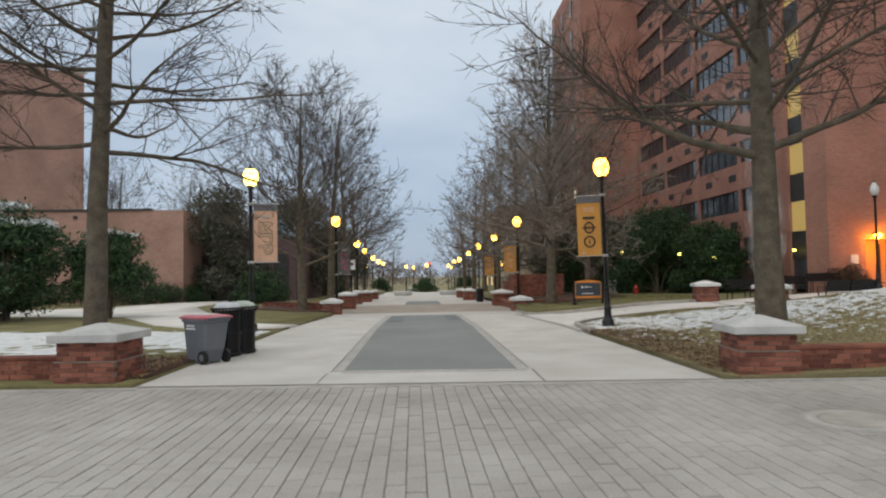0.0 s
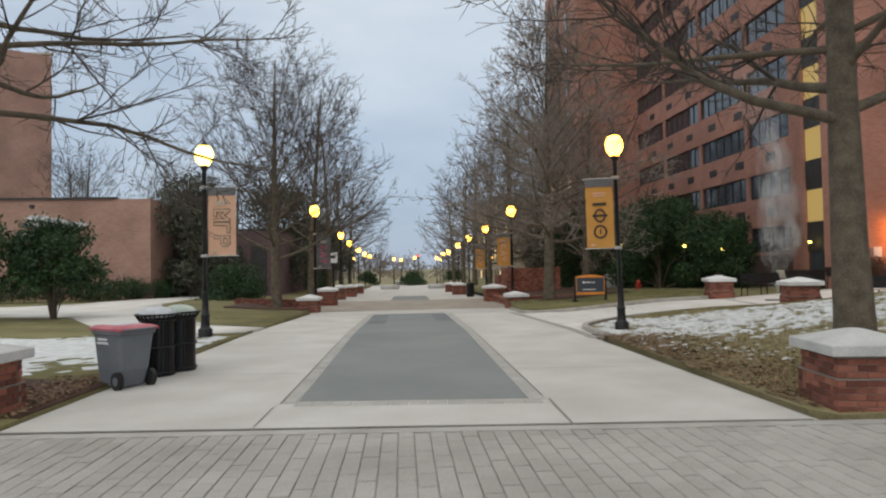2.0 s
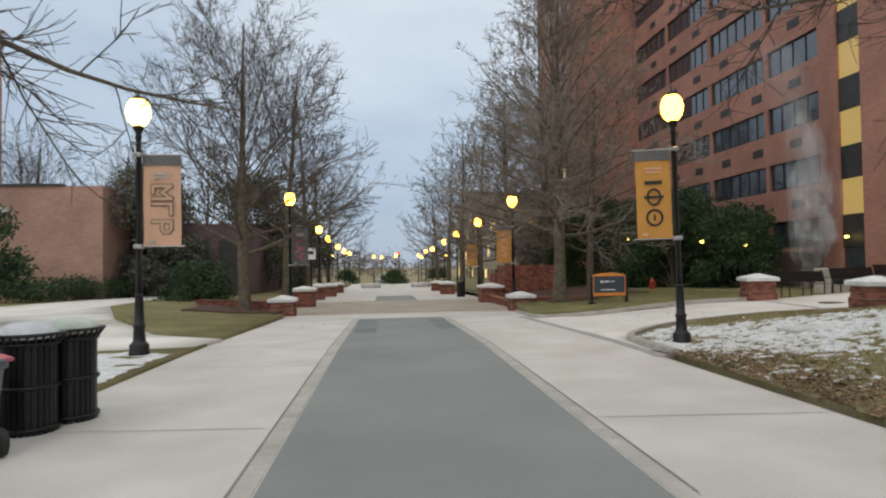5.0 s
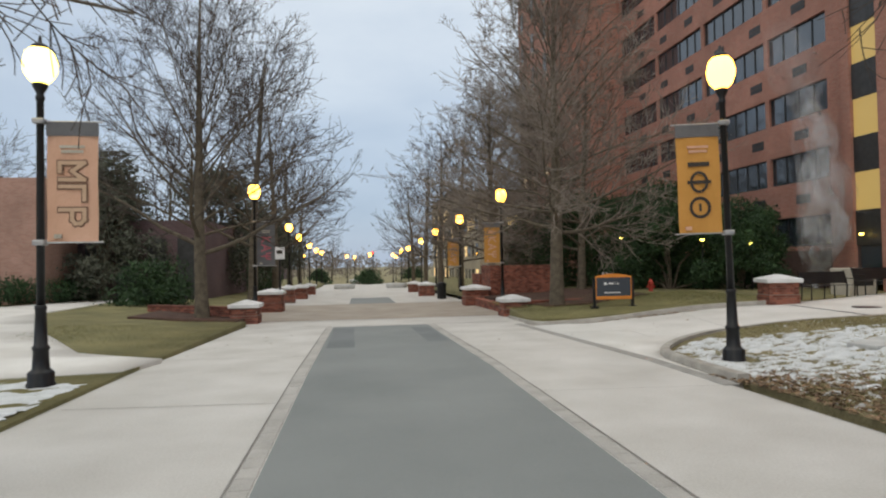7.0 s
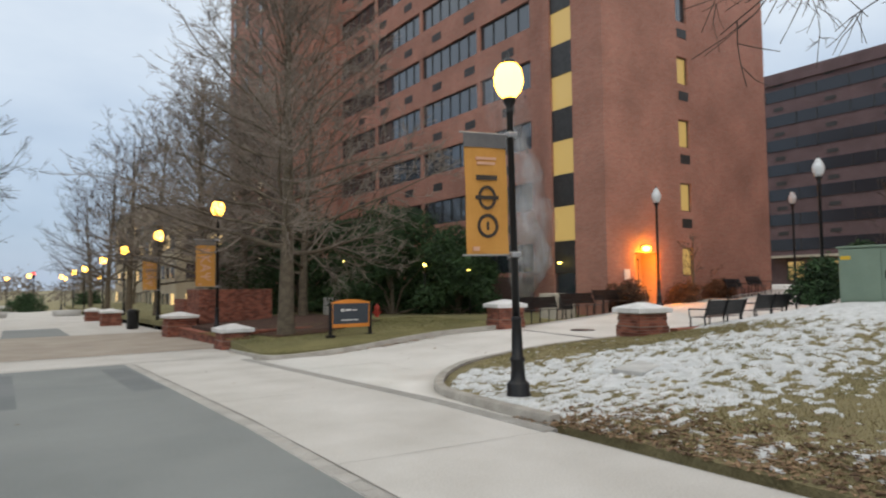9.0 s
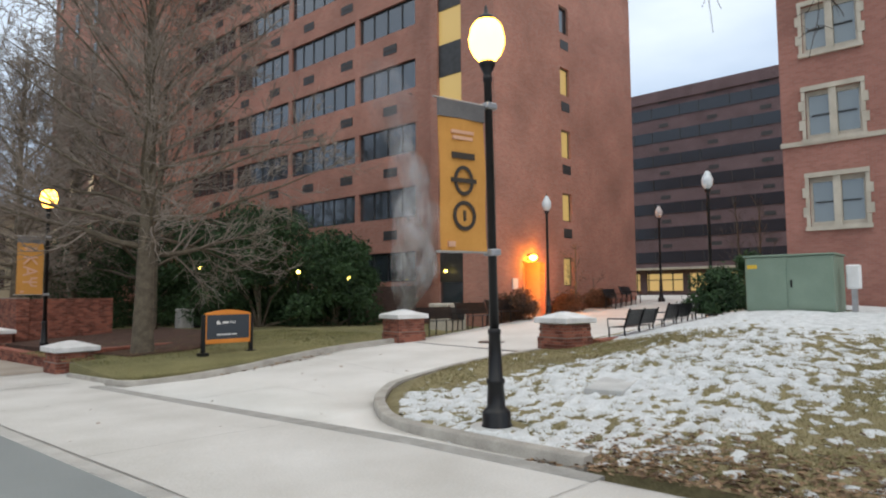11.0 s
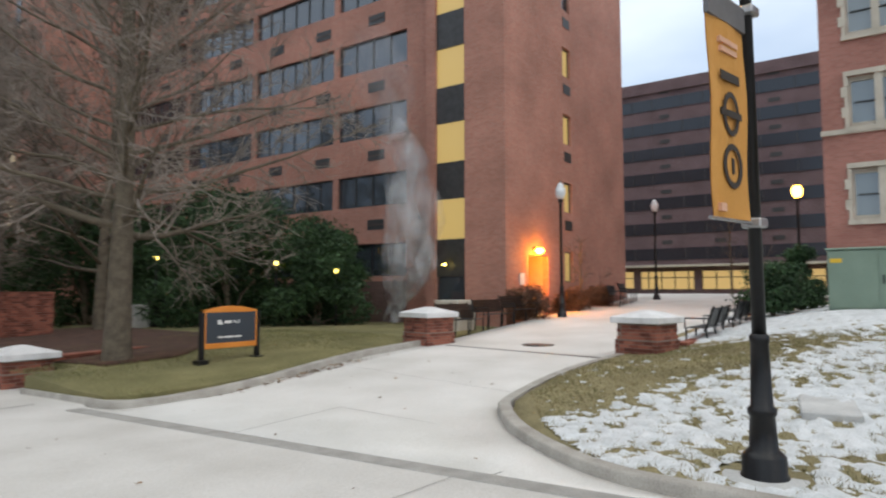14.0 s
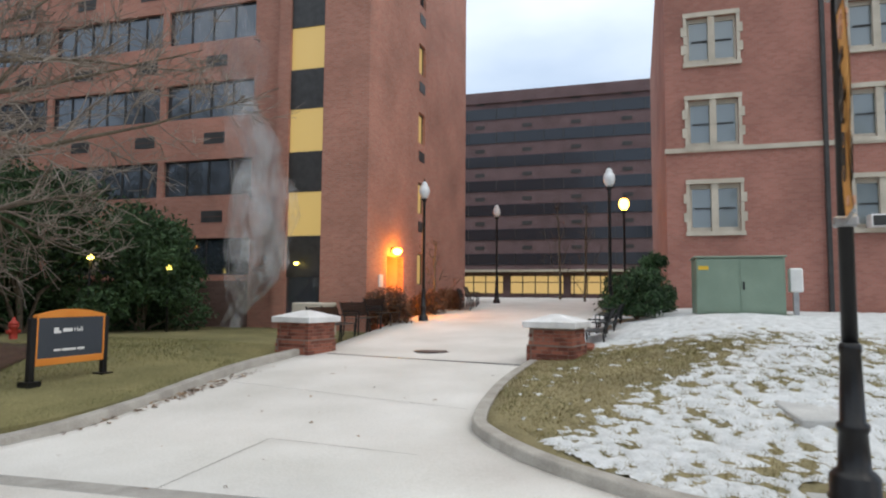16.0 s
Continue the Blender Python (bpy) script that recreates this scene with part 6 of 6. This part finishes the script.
for k, (x, y, z, h) in enumerate(((24.9, 29.3, 0.7, 3.2), (36, 25.5, 1.4, 5.5), (33.8, 24.0, 1.3, 5.0))):
    bare_tree(pose(x, y, z, 0, 0, 60 * k), 90 + k, h, 0.07, 0.5, h * 0.5, 9, 50, 1.0, "small pale multi-stemmed bare tree by the path")


# ---- steam from the vent ----
steam_mat, sn, sl, sb = material("thin_steam", 1.0)
sb.inputs["Base Color"].default_value = (0.85, 0.86, 0.88, 1)
s_geo = sn.new("ShaderNodeNewGeometry")
s_map = sn.new("ShaderNodeMapping")
s_map.inputs["Scale"].default_value = (1.3, 1.3, 0.6)
s_noise = sn.new("ShaderNodeTexNoise")
s_noise.inputs["Scale"].default_value, s_noise.inputs["Detail"].default_value, s_noise.inputs["Distortion"].default_value = 1.0, 5, 1.8
s_rng = sn.new("ShaderNodeMapRange")
s_rng.inputs["From Min"].default_value, s_rng.inputs["From Max"].default_value = 0.35, 0.75
s_rng.inputs["To Min"].default_value, s_rng.inputs["To Max"].default_value = 0.0, 0.29
sl.new(s_geo.outputs["Position"], s_map.inputs["Vector"])
sl.new(s_map.outputs["Vector"], s_noise.inputs["Vector"])
sl.new(s_noise.outputs["Fac"], s_rng.inputs["Value"])
s_sep = sn.new("ShaderNodeSeparateXYZ")
sl.new(s_geo.outputs["Position"], s_sep.inputs[0])
s_thin = sn.new("ShaderNodeMapRange")
s_thin.inputs["From Min"].default_value, s_thin.inputs["From Max"].default_value = 2.5, 11.5
s_thin.inputs["To Min"].default_value, s_thin.inputs["To Max"].default_value = 1.0, 0.12
sl.new(s_sep.outputs["Z"], s_thin.inputs["Value"])
s_mul = sn.new("ShaderNodeMath")
s_mul.operation = "MULTIPLY"
sl.new(s_rng.outputs["Result"], s_mul.inputs[0])
sl.new(s_thin.outputs["Result"], s_mul.inputs[1])
sl.new(s_mul.outputs[0], sb.inputs["Alpha"])
plume = thing("steam_plume", pose(19.7, 34.4, 0.4), "thin grey steam rising from the vent", "steam", kind="stuff")
for g in (1.0, 0.74, 0.5, 0.28):
    line_pts, line_rads = [], []
    for k in range(57):
        q = k / 56
        line_pts.append((-0.25 * math.sin(q * 7) - 1.1 * q * q, 0.75 - 1.3 * ramp(0.0, 0.22, q) + 0.5 * ramp(0.3, 0.5, q) + 1.1 * ramp(0.5, 1.0, q) + 0.22 * math.sin(q * 15 + 5 * g) + 0.35 * (1 - g) * math.sin(q * 6 + 9 * g), 11.5 * q))
        line_rads.append(g * (0.3 + 0.8 * ramp(0.02, 0.25, q) - 0.35 * ramp(0.4, 0.62, q) + 0.45 * ramp(0.62, 1.0, q) + 0.12 * math.sin(q * 27 + g * 5)))
    v, f = tubes([(line_pts, line_rads, 36)])
    v = [(x + 0.2 * noise.noise(Vector((y, z * 0.6, 31 + g))), y + 0.42 * noise.noise(Vector((x + 7, z * 0.55, 37 + g))) + 0.14 * noise.noise(Vector((x, z * 1.5, g))), z) for x, y, z in v]
    raw("steam_wisp", v, f, steam_mat, plume, smooth=True)["kind"] = "stuff"


# ---- covers and cabinets ----
sm = thing("street_cover", pose(4.75, 6.75, 0.006), "round iron cover ringed with pavers in the street", "manhole cover")
part("lid", lathe(bmesh.new(), [(0.34, -0.05), (0.34, 0.004), (0.3, 0.008), (0.0, 0.008)], 28), M_KERB, sm)
part("ring", lathe(bmesh.new(), [(0.52, -0.05), (0.52, 0.002), (0.36, 0.002), (0.36, -0.05)], 32), M_COBBLE, sm)
cab = thing("utility_cabinet", pose(13.7, 42.6, -0.1), "dark utility cabinet with a pale side panel", "utility cabinet")
part("case", boxed(0.0, -0.35, 0.0, 0.75, 0.35, 1.4, bevel=0.03), M_BLACK, cab)
part("side_panel", boxed(-0.62, -0.3, 0.1, -0.01, 0.3, 1.2, bevel=0.03), M_CAP, cab)


# ---- woods beyond the end of the street ----
rng_w = np.random.default_rng(77)
wood_lumps = []
for k in range(150):
    wx = rng_w.uniform(-150, 150)
    wh = rng_w.uniform(4, 9) + 3 * math.sin(wx * 0.05) * (abs(wx) > 14)
    wood_lumps.append((wx, rng_w.uniform(175, 215), wh * 0.55, rng_w.uniform(3, 6), 4.0, wh * 0.5))
v, f = foliage(rng_w, wood_lumps, 30000, 0.5, 0.3)
tagged(raw("far_woods", [(x, y, z - 1.75) for x, y, z in v], f, M_TWIGPALE), "far grey-brown winter woods beyond the street", "woods", kind="stuff")
